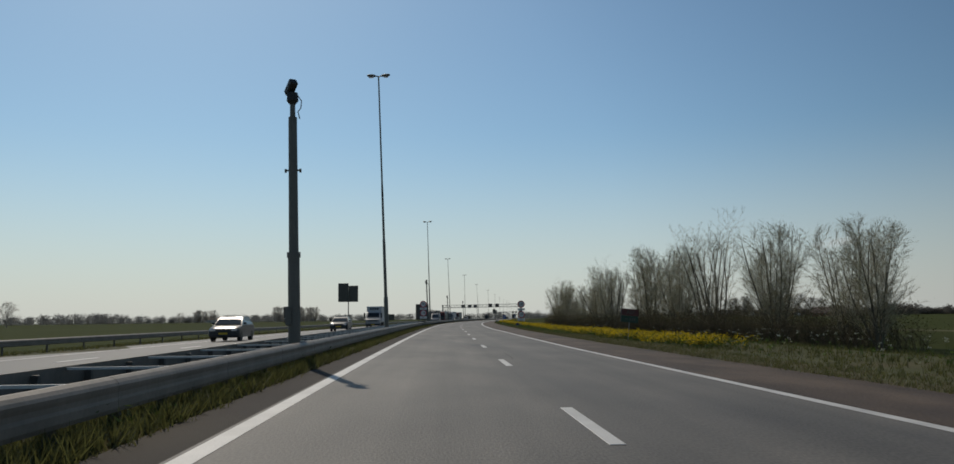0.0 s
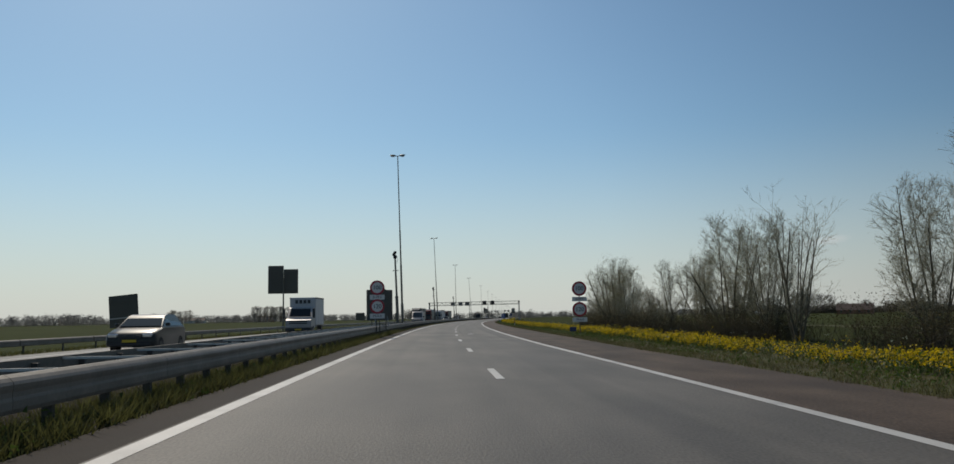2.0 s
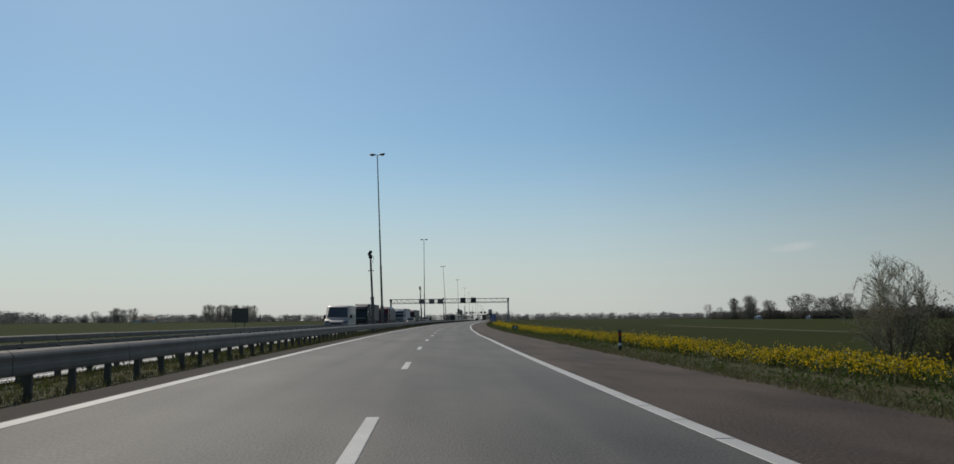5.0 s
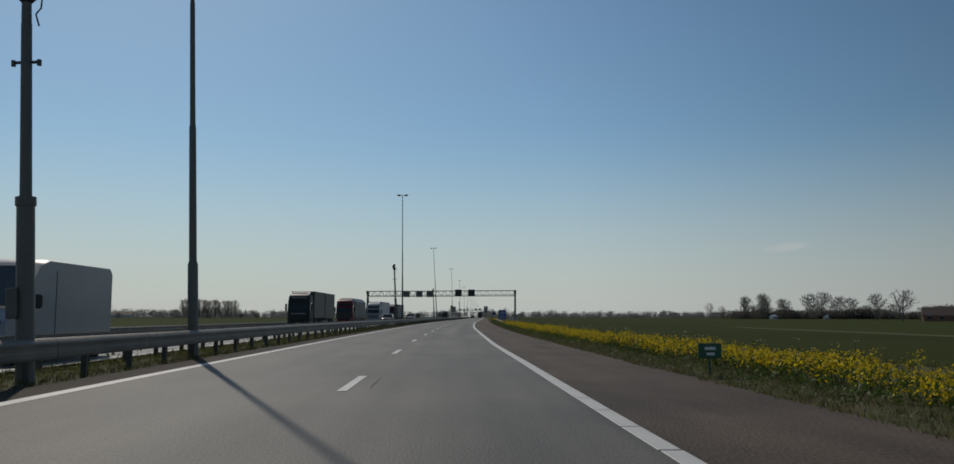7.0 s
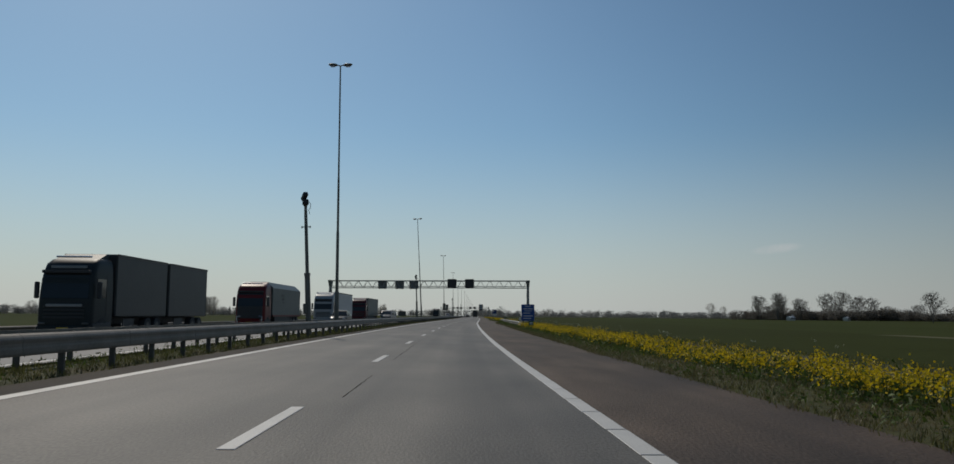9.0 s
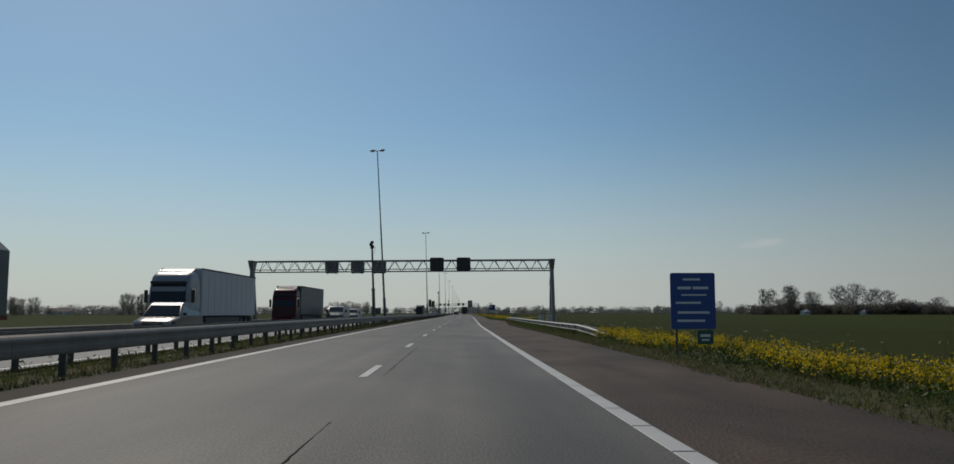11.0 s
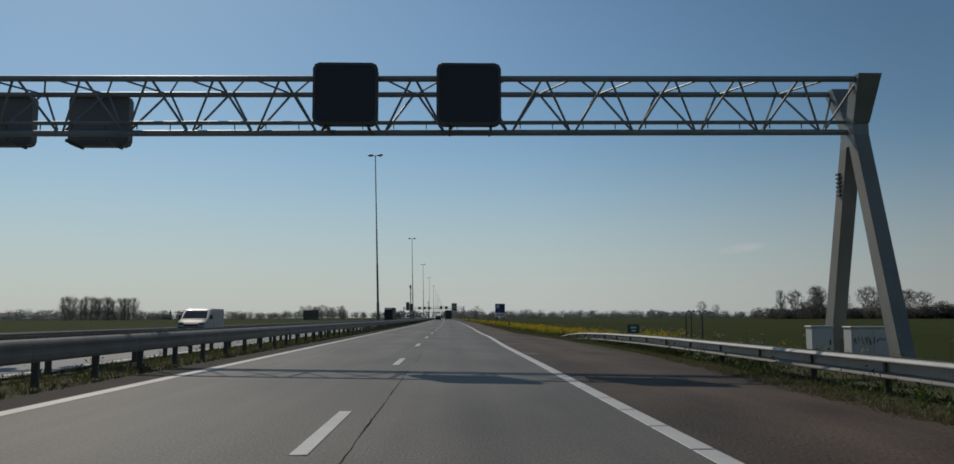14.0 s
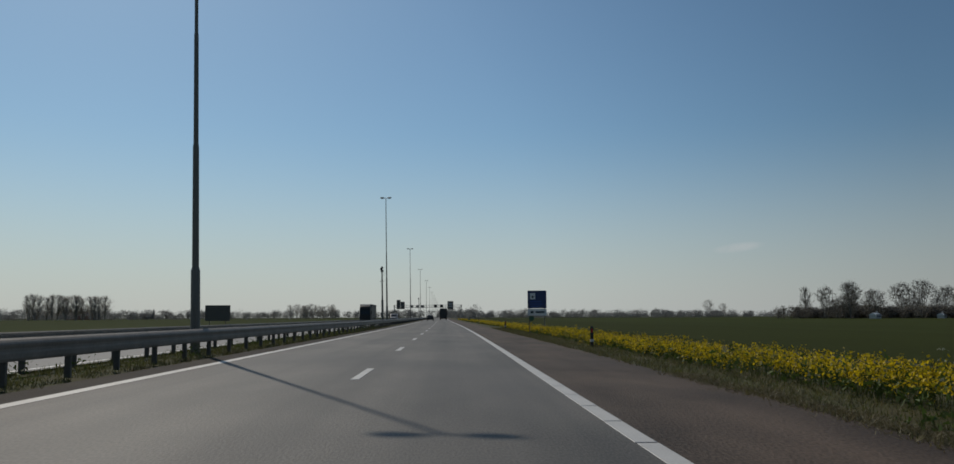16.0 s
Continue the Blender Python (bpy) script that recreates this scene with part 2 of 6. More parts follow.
FARM_TWIG = material("farm_tree_twigs", (0.2, 0.18, 0.15), 0.85, vary=0.2, bump=0, island=0.25, spec=0.1)
FARM_BUD = leafy("farm_tree_haze", (0.17, 0.16, 0.135), 0.3, 0.4)
# these two are lightened and greyed in colour for distance haze as well
FARBUD = leafy("far_hazed_buds", (0.38, 0.365, 0.33), 0.3, 0.5)
FARLEAF = leafy("far_hazed_crowns", (0.2, 0.205, 0.195), 0.25, 0.5)
BLADE = leafy("grass_blades", (0.112, 0.114, 0.038), 0.45, 0.4)
BLADE_DRY = leafy("dry_grass_blades", (0.17, 0.145, 0.075), 0.35, 0.3)
YELLOW = leafy("rape_petals", (0.62, 0.45, 0.014), 0.35, 0.4)
WHITEFL = leafy("white_umbels", (0.5, 0.52, 0.42), 0.2, 0.3)
STALK = leafy("flower_stalks", (0.085, 0.125, 0.025), 0.35, 0.3)
BRICK = material("house_brick", (0.24, 0.12, 0.08), 0.8, vary=0.2, scale=1, fine=10)
ROOF = material("roof_tiles", (0.09, 0.055, 0.045), 0.7, vary=0.2, scale=1, fine=8)
RENDERED = material("pale_render", (0.6, 0.58, 0.54), 0.8, vary=0.1)
GLASS = material("vehicle_glass", (0.028, 0.032, 0.034), 0.06, vary=0.05, bump=0, spec=0.35)
SCREENGLASS = material("pale_windscreen_glass", (0.09, 0.095, 0.095), 0.12, vary=0.3, scale=1.5, bump=0, spec=0.6)
PLASTIC = material("grey_bumper_plastic", (0.07, 0.072, 0.072), 0.6, vary=0.15, bump=0.02)
RAIL_NEW = material("bright_galvanised_rail", (0.36, 0.35, 0.33), 0.5, 0.15, vary=0.16, scale=1.2, fine=16, bump=0.05, dirt=(0.18, 0.165, 0.14), dirt_amount=0.4)
CHROME = material("lamp_glass", (0.75, 0.77, 0.8), 0.12, 0.6, vary=0.05, bump=0)
TAIL = material("red_lens", (0.4, 0.015, 0.015), 0.25, vary=0.05, bump=0)
PLATE = material("yellow_plate", (0.65, 0.45, 0.03), 0.5, vary=0.05, bump=0)
CAR_SILVER = material("silver_car_paint", (0.045, 0.047, 0.046), 0.3, 0.0, vary=0.05, bump=0, coat=0.05, spec=0.2)
CAR_WHITE = material("white_car_paint", (0.33, 0.335, 0.34), 0.4, 0.0, vary=0.06, bump=0, coat=0.15, spec=0.3)
CAR_DARK = material("dark_green_truck_paint", (0.028, 0.034, 0.034), 0.5, 0.0, vary=0.08, bump=0, coat=0.03, spec=0.2)
CAR_RED = material("red_truck_paint", (0.14, 0.015, 0.016), 0.42, 0.0, vary=0.08, bump=0, coat=0.05, spec=0.2)
CAR_MAROON = material("dark_red_truck_paint", (0.08, 0.012, 0.017), 0.42, 0.0, vary=0.08, bump=0, coat=0.05, spec=0.2)
TARP_DARK = material("dark_tarpaulin", (0.032, 0.034, 0.034), 0.5, vary=0.2, scale=0.8, fine=6, bump=0.2)
TARP_GREY = material("grey_green_tarpaulin", (0.085, 0.105, 0.1), 0.5, vary=0.12, scale=0.8, fine=6, bump=0.2)
TARP_WHITE = material("white_trailer_panel", (0.5, 0.51, 0.52), 0.45, vary=0.06, scale=0.8, fine=8, bump=0.05)
CHASSIS = material("chassis_black", (0.036, 0.036, 0.036), 0.6, vary=0.2)

# ---- the road's line ----
ROAD_STEP, ROAD_START = 40.0, -20.0
ROAD_X = [-0.30, 0.33, 1.22, 2.44, 4.17, 6.65, 9.91, 13.77, 18.09, 22.76, 27.81, 33.07, 38.34, 43.51, 48.52, 53.40, 58.25, 63.20, 68.20, 73.20, 78.20, 83.25, 88.35]


def road_x(s):
    """The centre line's x at a distance s up the map; straight on beyond its ends."""
    n = len(ROAD_X)
    u = (s - ROAD_START) / ROAD_STEP
    if u <= 0:
        return ROAD_X[0] + (ROAD_X[1] - ROAD_X[0]) * u
    if u >= n - 1:
        return ROAD_X[-1] + (ROAD_X[-1] - ROAD_X[-2]) * (u - n + 1)
    i = min(int(u), n - 2)
    f = u - i
    a, b = ROAD_X[i], ROAD_X[i + 1]
    ma = (b - ROAD_X[i - 1]) / 2 if i else b - a
    mb = (ROAD_X[i + 2] - a) / 2 if i < n - 2 else b - a
    return (2 * f**3 - 3 * f**2 + 1) * a + (f**3 - 2 * f**2 + f) * ma + (3 * f**2 - 2 * f**3) * b + (f**3 - f**2) * mb


def road_slope(s):
    return (road_x(s + 2) - road_x(s - 2)) / 4


GROUND_D = [-3000, -80, -30, -22, -19.6, -5.4, 7, 9, 13, 17, 60, 3000]
GROUND_Z = [-1.0, -1.0, -0.85, -0.42, -0.3, 0.095, -0.123, -0.17, -0.16, -0.5, -0.8, -0.8]


def level(d):
    return float(np.interp(d, GROUND_D, GROUND_Z))


def bank(s, d):
    """The carriageways tip a little further to the right on the first stretch."""
    k = float(np.interp(s, [-20, 25, 150, 205], [0.0, 0.0035, 0.0035, 0.0]))
    return -k * float(np.interp(d, [-90, -19.6, 15, 60], [0, -19.6, 15, 0]))


def at(s, d, up=0.0):
    """The place d metres right of the centre line at s, up metres above the ground there."""
    k = road_slope(s)
    n = math.hypot(1, k)
    return Vector((road_x(s) + d / n, s - d * k / n, level(d) + bank(s, d) + up))


def there(s, d, up=0.0, turn=0.0):
    """A pose on the ground beside the road: x right, y along it."""
    p = at(s, d, up)
    return pose(p.x, p.y, p.z, 0, 0, -math.degrees(math.atan(road_slope(s))) + turn)


# ---- mesh tools ----
class Shape:
    """Points and faces of one mesh."""

    def __init__(self):
        self.v, self.f = [], []

    def add(self, verts, faces, m=None):
        o = len(self.v)
        self.v += [tuple(m @ Vector(p)) if m else tuple(p) for p in verts]
        self.f += [[i + o for i in f] for f in faces]
        return self

    def box(self, x0, x1, y0, y1, z0, z1, c=0.0, m=None):
        """A block; c cuts its upright and top edges."""
        if c <= 0:
            v = [(x0, y0, z0), (x1, y0, z0), (x1, y1, z0), (x0, y1, z0), (x0, y0, z1), (x1, y0, z1), (x1, y1, z1), (x0, y1, z1)]
            return self.add(v, [(3, 2, 1, 0), (4, 5, 6, 7), (0, 1, 5, 4), (1, 2, 6, 5), (2, 3, 7, 6), (3, 0, 4, 7)], m)
        def ring(x0, x1, y0, y1, z):
            return [(x0 + c, y0, z), (x1 - c, y0, z), (x1, y0 + c, z), (x1, y1 - c, z), (x1 - c, y1, z), (x0 + c, y1, z), (x0, y1 - c, z), (x0, y0 + c, z)]
        rings = [ring(x0 + c, x1 - c, y0 + c, y1 - c, z0), ring(x0, x1, y0, y1, z0 + c), ring(x0, x1, y0, y1, z1 - c), ring(x0 + c, x1 - c, y0 + c, y1 - c, z1)]
        return self.loft(rings, m)

    def loft(self, rings, m=None, caps=True, closed=True):
        n = len(rings[0])
        v = [p for r in rings for p in r]
        f = []
        for k in range(len(rings) - 1):
            for i in range(n if closed else n - 1):
                j = (i + 1) % n
                f.append((k * n + i, k * n + j, (k + 1) * n + j, (k + 1) * n + i))
        if caps:
            f.append(tuple(reversed(range(n))))
            f.append(tuple(range((len(rings) - 1) * n, len(rings) * n)))
        return self.add(v, f, m)

    def tube(self, path, radii, sides=8, m=None):
        """A tube along points."""
        rings = []
        pts = [Vector(p) for p in path]
        for i, p in enumerate(pts):
            t = (pts[min(i + 1, len(pts) - 1)] - pts[max(i - 1, 0)]).normalized()
            a = t.orthogonal().normalized() if abs(t.z) > 0.9 else t.cross(Vector((0, 0, 1))).normalized()
            if abs(t.z) > 0.9:
                a = (Vector((1, 0, 0)) - t * t.x).normalized()
            b = t.cross(a)
            r = radii[i] if isinstance(radii, (list, tuple)) else radii
            rings.append([tuple(p + (a * math.cos(q) + b * math.sin(q)) * r) for q in (2 * math.pi * k / sides for k in range(sides))])
        return self.loft(rings, m)

    def disc(self, x, y, z, r, depth, axis="y", sides=32, m=None):
        d = depth / 2
        a, b = ((x, y - d, z), (x, y + d, z)) if axis == "y" else (((x - d, y, z), (x + d, y, z)) if axis == "x" else ((x, y, z - d), (x, y, z + d)))
        return self.tube([a, b], r, sides, m)

    def mesh(self, name, mat, smooth=False):
        me = bpy.data.meshes.new(name)
        me.from_pydata(self.v, [], self.f)
        me.materials.append(mat)
        if smooth:
            me.polygons.foreach_set("use_smooth", [True] * len(me.polygons))
            me.set_sharp_from_angle(angle=radians(40))
        me.update()
        return me


def part(name, shape, mat, parent, label="", smooth=False, place=None):
    """One mesh under a thing or a part."""
    me = shape if isinstance(shape, bpy.types.Mesh) else shape.mesh(name, mat, smooth)
    ob = new(name, me)
    ob.parent = parent
    if place is not None:
        ob.matrix_basis = place
    return tagged(ob, label)


def thing(name, label, category, m=None, group="", kind=""):
    """An empty at a thing's base."""
    ob = new(name)
    ob.empty_display_size = 0.2
    if m is not None:
        ob.matrix_basis = m
    return tagged(ob, label, category, group, kind)


def big(name, verts, faces, mats, index=None, smooth=False):
    """A large mesh from arrays."""
    me = bpy.data.meshes.new(name)
    me.from_pydata([tuple(map(float, p)) for p in verts], [], [tuple(map(int, f)) for f in faces])
    for m in mats:
        me.materials.append(m)
    if index is not None:
        me.polygons.foreach_set("material_index", np.asarray(index, dtype=np.int32))
    if smooth:
        me.polygons.foreach_set("use_smooth", [True] * len(me.polygons))
    me.update()
    return me


def strip(name, s0, s1, ds, cols, mat, up=0.0):
    """A sheet along the road. cols: offsets from the centre line, each a number or a function of s."""
    n = max(1, int(round((s1 - s0) / ds)))
    v, f = [], []
    for i in range(n + 1):
        s = s0 + (s1 - s0) * i / n
        for c in cols:
            d = c(s) if callable(c) else c
            v.append(at(s, d, up))
    k = len(cols)
    for i in range(n):
        for j in range(k - 1):
            f.append((i * k + j, i * k + j + 1, (i + 1) * k + j + 1, (i + 1) * k + j))
    me = big(name, v, f, [mat])
    # flat coordinates: across the road, and along it
    uv = me.uv_layers.new(name="along")
    place = [((c(s0 + (s1 - s0) * i / n) if callable(c) else c), s0 + (s1 - s0) * i / n) for i in range(n + 1) for c in cols]
    for loop in me.loops:
        uv.data[loop.index].uv = place[loop.vertex_index]
    return me

# ---- ground and roads ----
NEAR0, NEAR1 = -60.0, 760.0


def shoulder_edge(s):
    """Where the paved shoulder ends on the right."""
    return float(np.interp(s, [0, 40, 85, 98, 130, 182, 207, 247, 275, 330, 342, 366, 384, 396, 405, 418, 430, 470], [6.3, 5.95, 6.15, 6.5, 6.8, 6.65, 6.25, 6.1, 6.25, 6.5, 6.5, 6.2, 6.8, 7.5, 7.5, 6.9, 6.05, 6.1])) + 0.10 * noise.noise((s * 0.22, 3.1, 0)) + 0.07 * noise.noise((s * 0.9, 1.1, 0))


def build_ground():
    cols = [-3000, -1500, -700, -300, -150, -80, -55, -38, -30, -25, -22, -20.4, -19.6, -5.4, -4.4, 5.4, 7, 8, 9, 11, 13, 15, 17, 24, 33, 46, 50, 60, 120, 300, 700, 1500, 3000]
    rows = [-1500, -700, -300, -150, -80] + [-60 + 10 * i for i in range(83)] + [800, 900, 1100, 1500, 2200, 3200, 4500]
    v, f, ix = [], [], []
    for s in rows:
        for d in cols:
            drop = -0.05 if (-19.5 < d < 5.5) else 0.0
            rough = 0.05 * noise.noise((s * 0.08, d * 0.4, 0)) if 7 < abs(d) < 40 else 0.0
            v.append(at(s, d, drop + rough))
    k = len(cols)
    for i in range(len(rows) - 1):
        for j in range(k - 1):
            f.append((i * k + j, i * k + j + 1, (i + 1) * k + j + 1, (i + 1) * k + j))
            c = (cols[j] + cols[j + 1]) / 2
            s = (rows[i] + rows[i + 1]) / 2
            if -30 < c < 15:
                ix.append(0)
            elif 46 < c < 50 and s < 330:
                ix.append(2)
            elif 15 < c < 50:
                ix.append(3)
            else:
                ix.append(1)
    me = big("ground", v, f, [GRASS_GROUND, FIELD, FIELD_PALE, FIELD_DARK], ix, True)
    tagged(new("ground", me), "flat green farmland with rough grass verges", "ground", kind="structure")


build_ground()


def right_line(s):
    """The edge line wavers a little; the brown shoulder begins at its side."""
    return float(np.interp(s, [5, 21, 33, 60, 73, 86, 113, 126, 179, 193, 206, 219, 232, 246, 259, 273, 338, 351, 364, 377, 390, 403, 417, 430, 470],
                           [3.58, 3.48, 3.35, 3.37, 3.37, 3.27, 3.3, 3.4, 3.55, 3.42, 3.41, 3.32, 3.36, 3.35, 3.28, 3.25, 3.38, 3.33, 3.29, 3.37, 3.38, 3.32, 3.42, 3.3, 3.4]))


def build_roads():
    def joint(s):
        return right_line(s) + 0.12
    def add(name, label, s0, s1, ds, cols, mat, up, category="road"):
        return tagged(new(name, strip(name, s0, s1, ds, cols, mat, up)), label, category, kind="structure")
    add("road", "grey asphalt motorway carriageway with two lanes", -400, 2600, 2, [-3.62, -1.75, 0, 1.75, joint], ASPHALT, 0.0)
    add("road_shoulder", "reddish-brown asphalt emergency lane beside the carriageway", -400, 2600, 2, [joint, 4.6, shoulder_edge], ASPHALT_RED, 0.0, "road shoulder")
    add("road_margin", "dirty brown asphalt strip between the edge line and the median grass", -400, 2600, 4, [lambda s: -4.22 + 0.06 * noise.noise((s * 0.5, 9, 0)), -3.62], MARGIN, 0.0, "road shoulder")
    add("road_opposite", "pale grey asphalt of the opposite carriageway", -400, 2600, 10, [-19.2, -16.6, -9, -6.2], ASPHALT_OPP, 0.0)


build_roads()


tagged(new("median_soil", strip("median_soil", -60, 112, 3, [lambda s: -6.1 + 0.05 * noise.noise((s * 0.4, 2, 0)), -5.5, lambda s: -5.0 + 0.08 * noise.noise((s * 0.5, 7, 0))], SOIL, 0.03)), "bare dark soil between the two rail beams", "soil", kind="structure")


def marking(name, label, s0, s1, d, w, up=0.004, ds=2.0):
    mid = d if callable(d) else lambda s: d
    cols = [lambda s: mid(s) - w / 2, lambda s: mid(s) + w / 2]
    return tagged(new(name, strip(name, s0, s1, ds, cols, PAINT, up)), label, "road marking", kind="structure")


def left_line(s):
    return float(np.interp(s, [10, 30, 75, 90], [-3.47, -3.48, -3.48, -3.47]))


marking("edge_line_left", "solid white edge line beside the median", -300, 1600, left_line, 0.2)
marking("edge_line_opposite", "solid white edge line of the opposite carriageway", -300, 1600, -6.55, 0.2)
marking("edge_line_opposite_outer", "solid white outer edge line of the opposite carriageway", -300, 1600, -16.75, 0.2)


def block_mesh(length, w):
    s = Shape()
    s.add([(-w / 2, 0, 0), (w / 2, 0, 0), (w / 2, length, 0), (-w / 2, length, 0), (-w / 2 + 0.006, 0.006, 0.005), (w / 2 - 0.006, 0.006, 0.005), (w / 2 - 0.006, length - 0.006, 0.005), (-w / 2 + 0.006, length - 0.006, 0.005)],
          [(4, 5, 6, 7), (0, 1, 5, 4), (1, 2, 6, 5), (2, 3, 7, 6), (3, 0, 4, 7)])
    return s.mesh("marking_block", PAINT)


def build_markings():
    # the broken centre line: 3 m of paint, 9 m of gap
    lane = thing("lane_line", "broken white line between the two lanes", "road marking", kind="structure")
    dash = block_mesh(3.0, 0.15)
    s = 10.3 - 3.0 - 60.0
    while s < 1300:
        back = float(np.interp(s, [0, 46, 68, 103, 116, 187, 200, 222, 235, 260, 283, 341, 365, 391, 413, 437], [0.05, 0.1, -0.35, -0.28, -0.6, 0.55, 0.75, 1.2, 1.25, 0.95, 0.9, 1.25, 0.76, 0.4, 0.2, 0.3]))
        aside = float(np.interp(s, [0, 34, 67, 92, 105, 116, 150, 187, 200, 222, 241, 273, 283, 341, 365, 391, 413, 437], [-0.04, 0.05, 0.12, -0.045, -0.06, 0, 0.05, 0.16, 0.05, -0.06, 0, -0.1, -0.1, 0.05, 0.1, 0.01, -0.06, -0.02]))
        part("dash", dash, PAINT, lane, place=there(s - back, aside, 0.003))
        s += 12.0 / math.hypot(1, road_slope(s))
    for k, d in enumerate((-9.9, -13.3)):
        opp = thing("lane_line_opposite", "broken white lane line of the opposite carriageway", "road marking", kind="structure")
        s = -50.0 + k * 4
        while s < 620:
            part("dash", dash, PAINT, opp, place=there(s, d, 0.003))
            s += 12.0
    # the right edge line, laid in blocks
    edge = thing("edge_line_right", "white edge line in short blocks beside the brown shoulder", "road marking", kind="structure")
    blk = block_mesh(1.46, 0.2)
    s = 78.0
    while s < 478:
        part("marking_block", blk, PAINT, edge, place=there(s, right_line(s), 0.003))
        s += 1.5
    marking("edge_line_right_start", "solid white edge line beside the brown shoulder", -300, 78, right_line, 0.2)
    marking("edge_line_right_end", "solid white edge line beside the brown shoulder", 478, 1600, right_line, 0.2)
    tr = Shape()
    tr.add([at(396.3, 3.52, 0.006), at(396.3, 3.9, 0.006), at(396.4, 3.9, 0.006), at(396.4, 3.52, 0.006)], [(0, 1, 2, 3)])
    tagged(new("cross_mark", tr.mesh("cross_mark", PAINT)), "thin white cross mark on the brown shoulder", "road marking", kind="structure")
    # the longitudinal joint, a ragged dark seam
    random.seed(4)
    seam = thing("road_seam", "dark ragged tar seam along the lane joint", "road seam", kind="structure")
    for a, b in ((22.5, 27), (100, 113), (114, 128), (180, 190), (199, 201), (221, 226), (233, 243), (250, 254), (259, 271), (271.8, 274.6), (275.3, 283), (288, 300), (306, 318), (333, 347), (351, 372), (375, 388), (390.5, 397)):
        v, f = [], []
        s, i = float(a), 0
        while s < b:
            d = float(np.interp(s, [22, 27, 100, 113, 128, 181, 190, 200, 233, 242, 260, 272, 338, 352, 371, 386, 396], [0.36, 0.44, 0.28, 0.25, 0.38, 0.5, 0.5, 0.4, 0.36, 0.35, 0.28, 0.2, 0.34, 0.43, 0.44, 0.4, 0.4])) + 0.02 * noise.noise((s * 0.35, 0, 2)) + 0.014 * noise.noise((s * 2.1, 5, 2)) + 0.01 * noise.noise((s * 7, 3, 2))
            w = 0.0025 + 0.009 * max(0.0, noise.noise((s * 0.8, 8, 1)) + 0.3 + 0.5 * noise.noise((s * 4, 2, 1)))
            v += [at(s, d - w, 0.004), at(s, d + w, 0.004)]
            if i:
                f.append((2 * i - 2, 2 * i - 1, 2 * i + 1, 2 * i))
            s += 0.15
            i += 1
        part("seam", big("seam", v, f, [CRACK]), CRACK, seam)
    # a dried white splash in the right lane
    splash = Shape()
    for _ in range(70):
        r = abs(random.gauss(0, 0.5))
        q = random.uniform(0, 6.28)
        x, y, w, h = 0.42 * r * math.cos(q), 1.6 * r * math.sin(q), random.uniform(0.01, 0.045), random.uniform(0.03, 0.16)
        ring = [(x + w * (1 + 0.3 * random.random()) * math.cos(a), y + h * (1 + 0.3 * random.random()) * math.sin(a), 0.005) for a in (0.2, 1.2, 2.2, 3.3, 4.3, 5.3)]
        splash.add(ring, [tuple(range(6))], there(108.9, 0.93))
    tagged(new("road_splash", splash.mesh("road_splash", PAINT)), "dried white paint splash on the asphalt", "road stain", kind="structure")


build_markings()


# ---- guard rails ----
def w_profile(h):
    """Front face of a W beam: (out, up) from its middle, and its back."""
    a = [(0.03, -0.155), (0.055, -0.15), (0.066, -0.115), (0.066, -0.05), (0.06, -0.02), (0.06, 0.02), (0.067, 0.05), (0.07, 0.078), (0.056, 0.104), (0.028, 0.132), (-0.015, 0.155)]
    return [(x, y * h / 0.31) for x, y in a]


def beam_mesh(length, h, face):
    """A beam along y, its waves towards +x (face 1) or -x (face -1)."""
    pr = w_profile(h)
    ring = [(face * x, y) for x, y in pr] + [(face * -0.04, pr[-1][1]), (face * -0.04, pr[0][1])]
    if face < 0:
        ring.reverse()
    s = Shape()
    s.loft([[(x, 0, z) for x, z in ring], [(x, length, z) for x, z in ring]])
    return s.mesh("rail_beam", RAIL)


def rail_top(s):
    return float(np.interp(s, [5, 75, 120, 370, 600], [0.59, 0.68, 0.69, 0.77, 0.77]))


def sink(s):
    """How deep the posts stand, so that they end below the beam's top."""
    return rail_top(s) - 0.67 - level(-4.68)


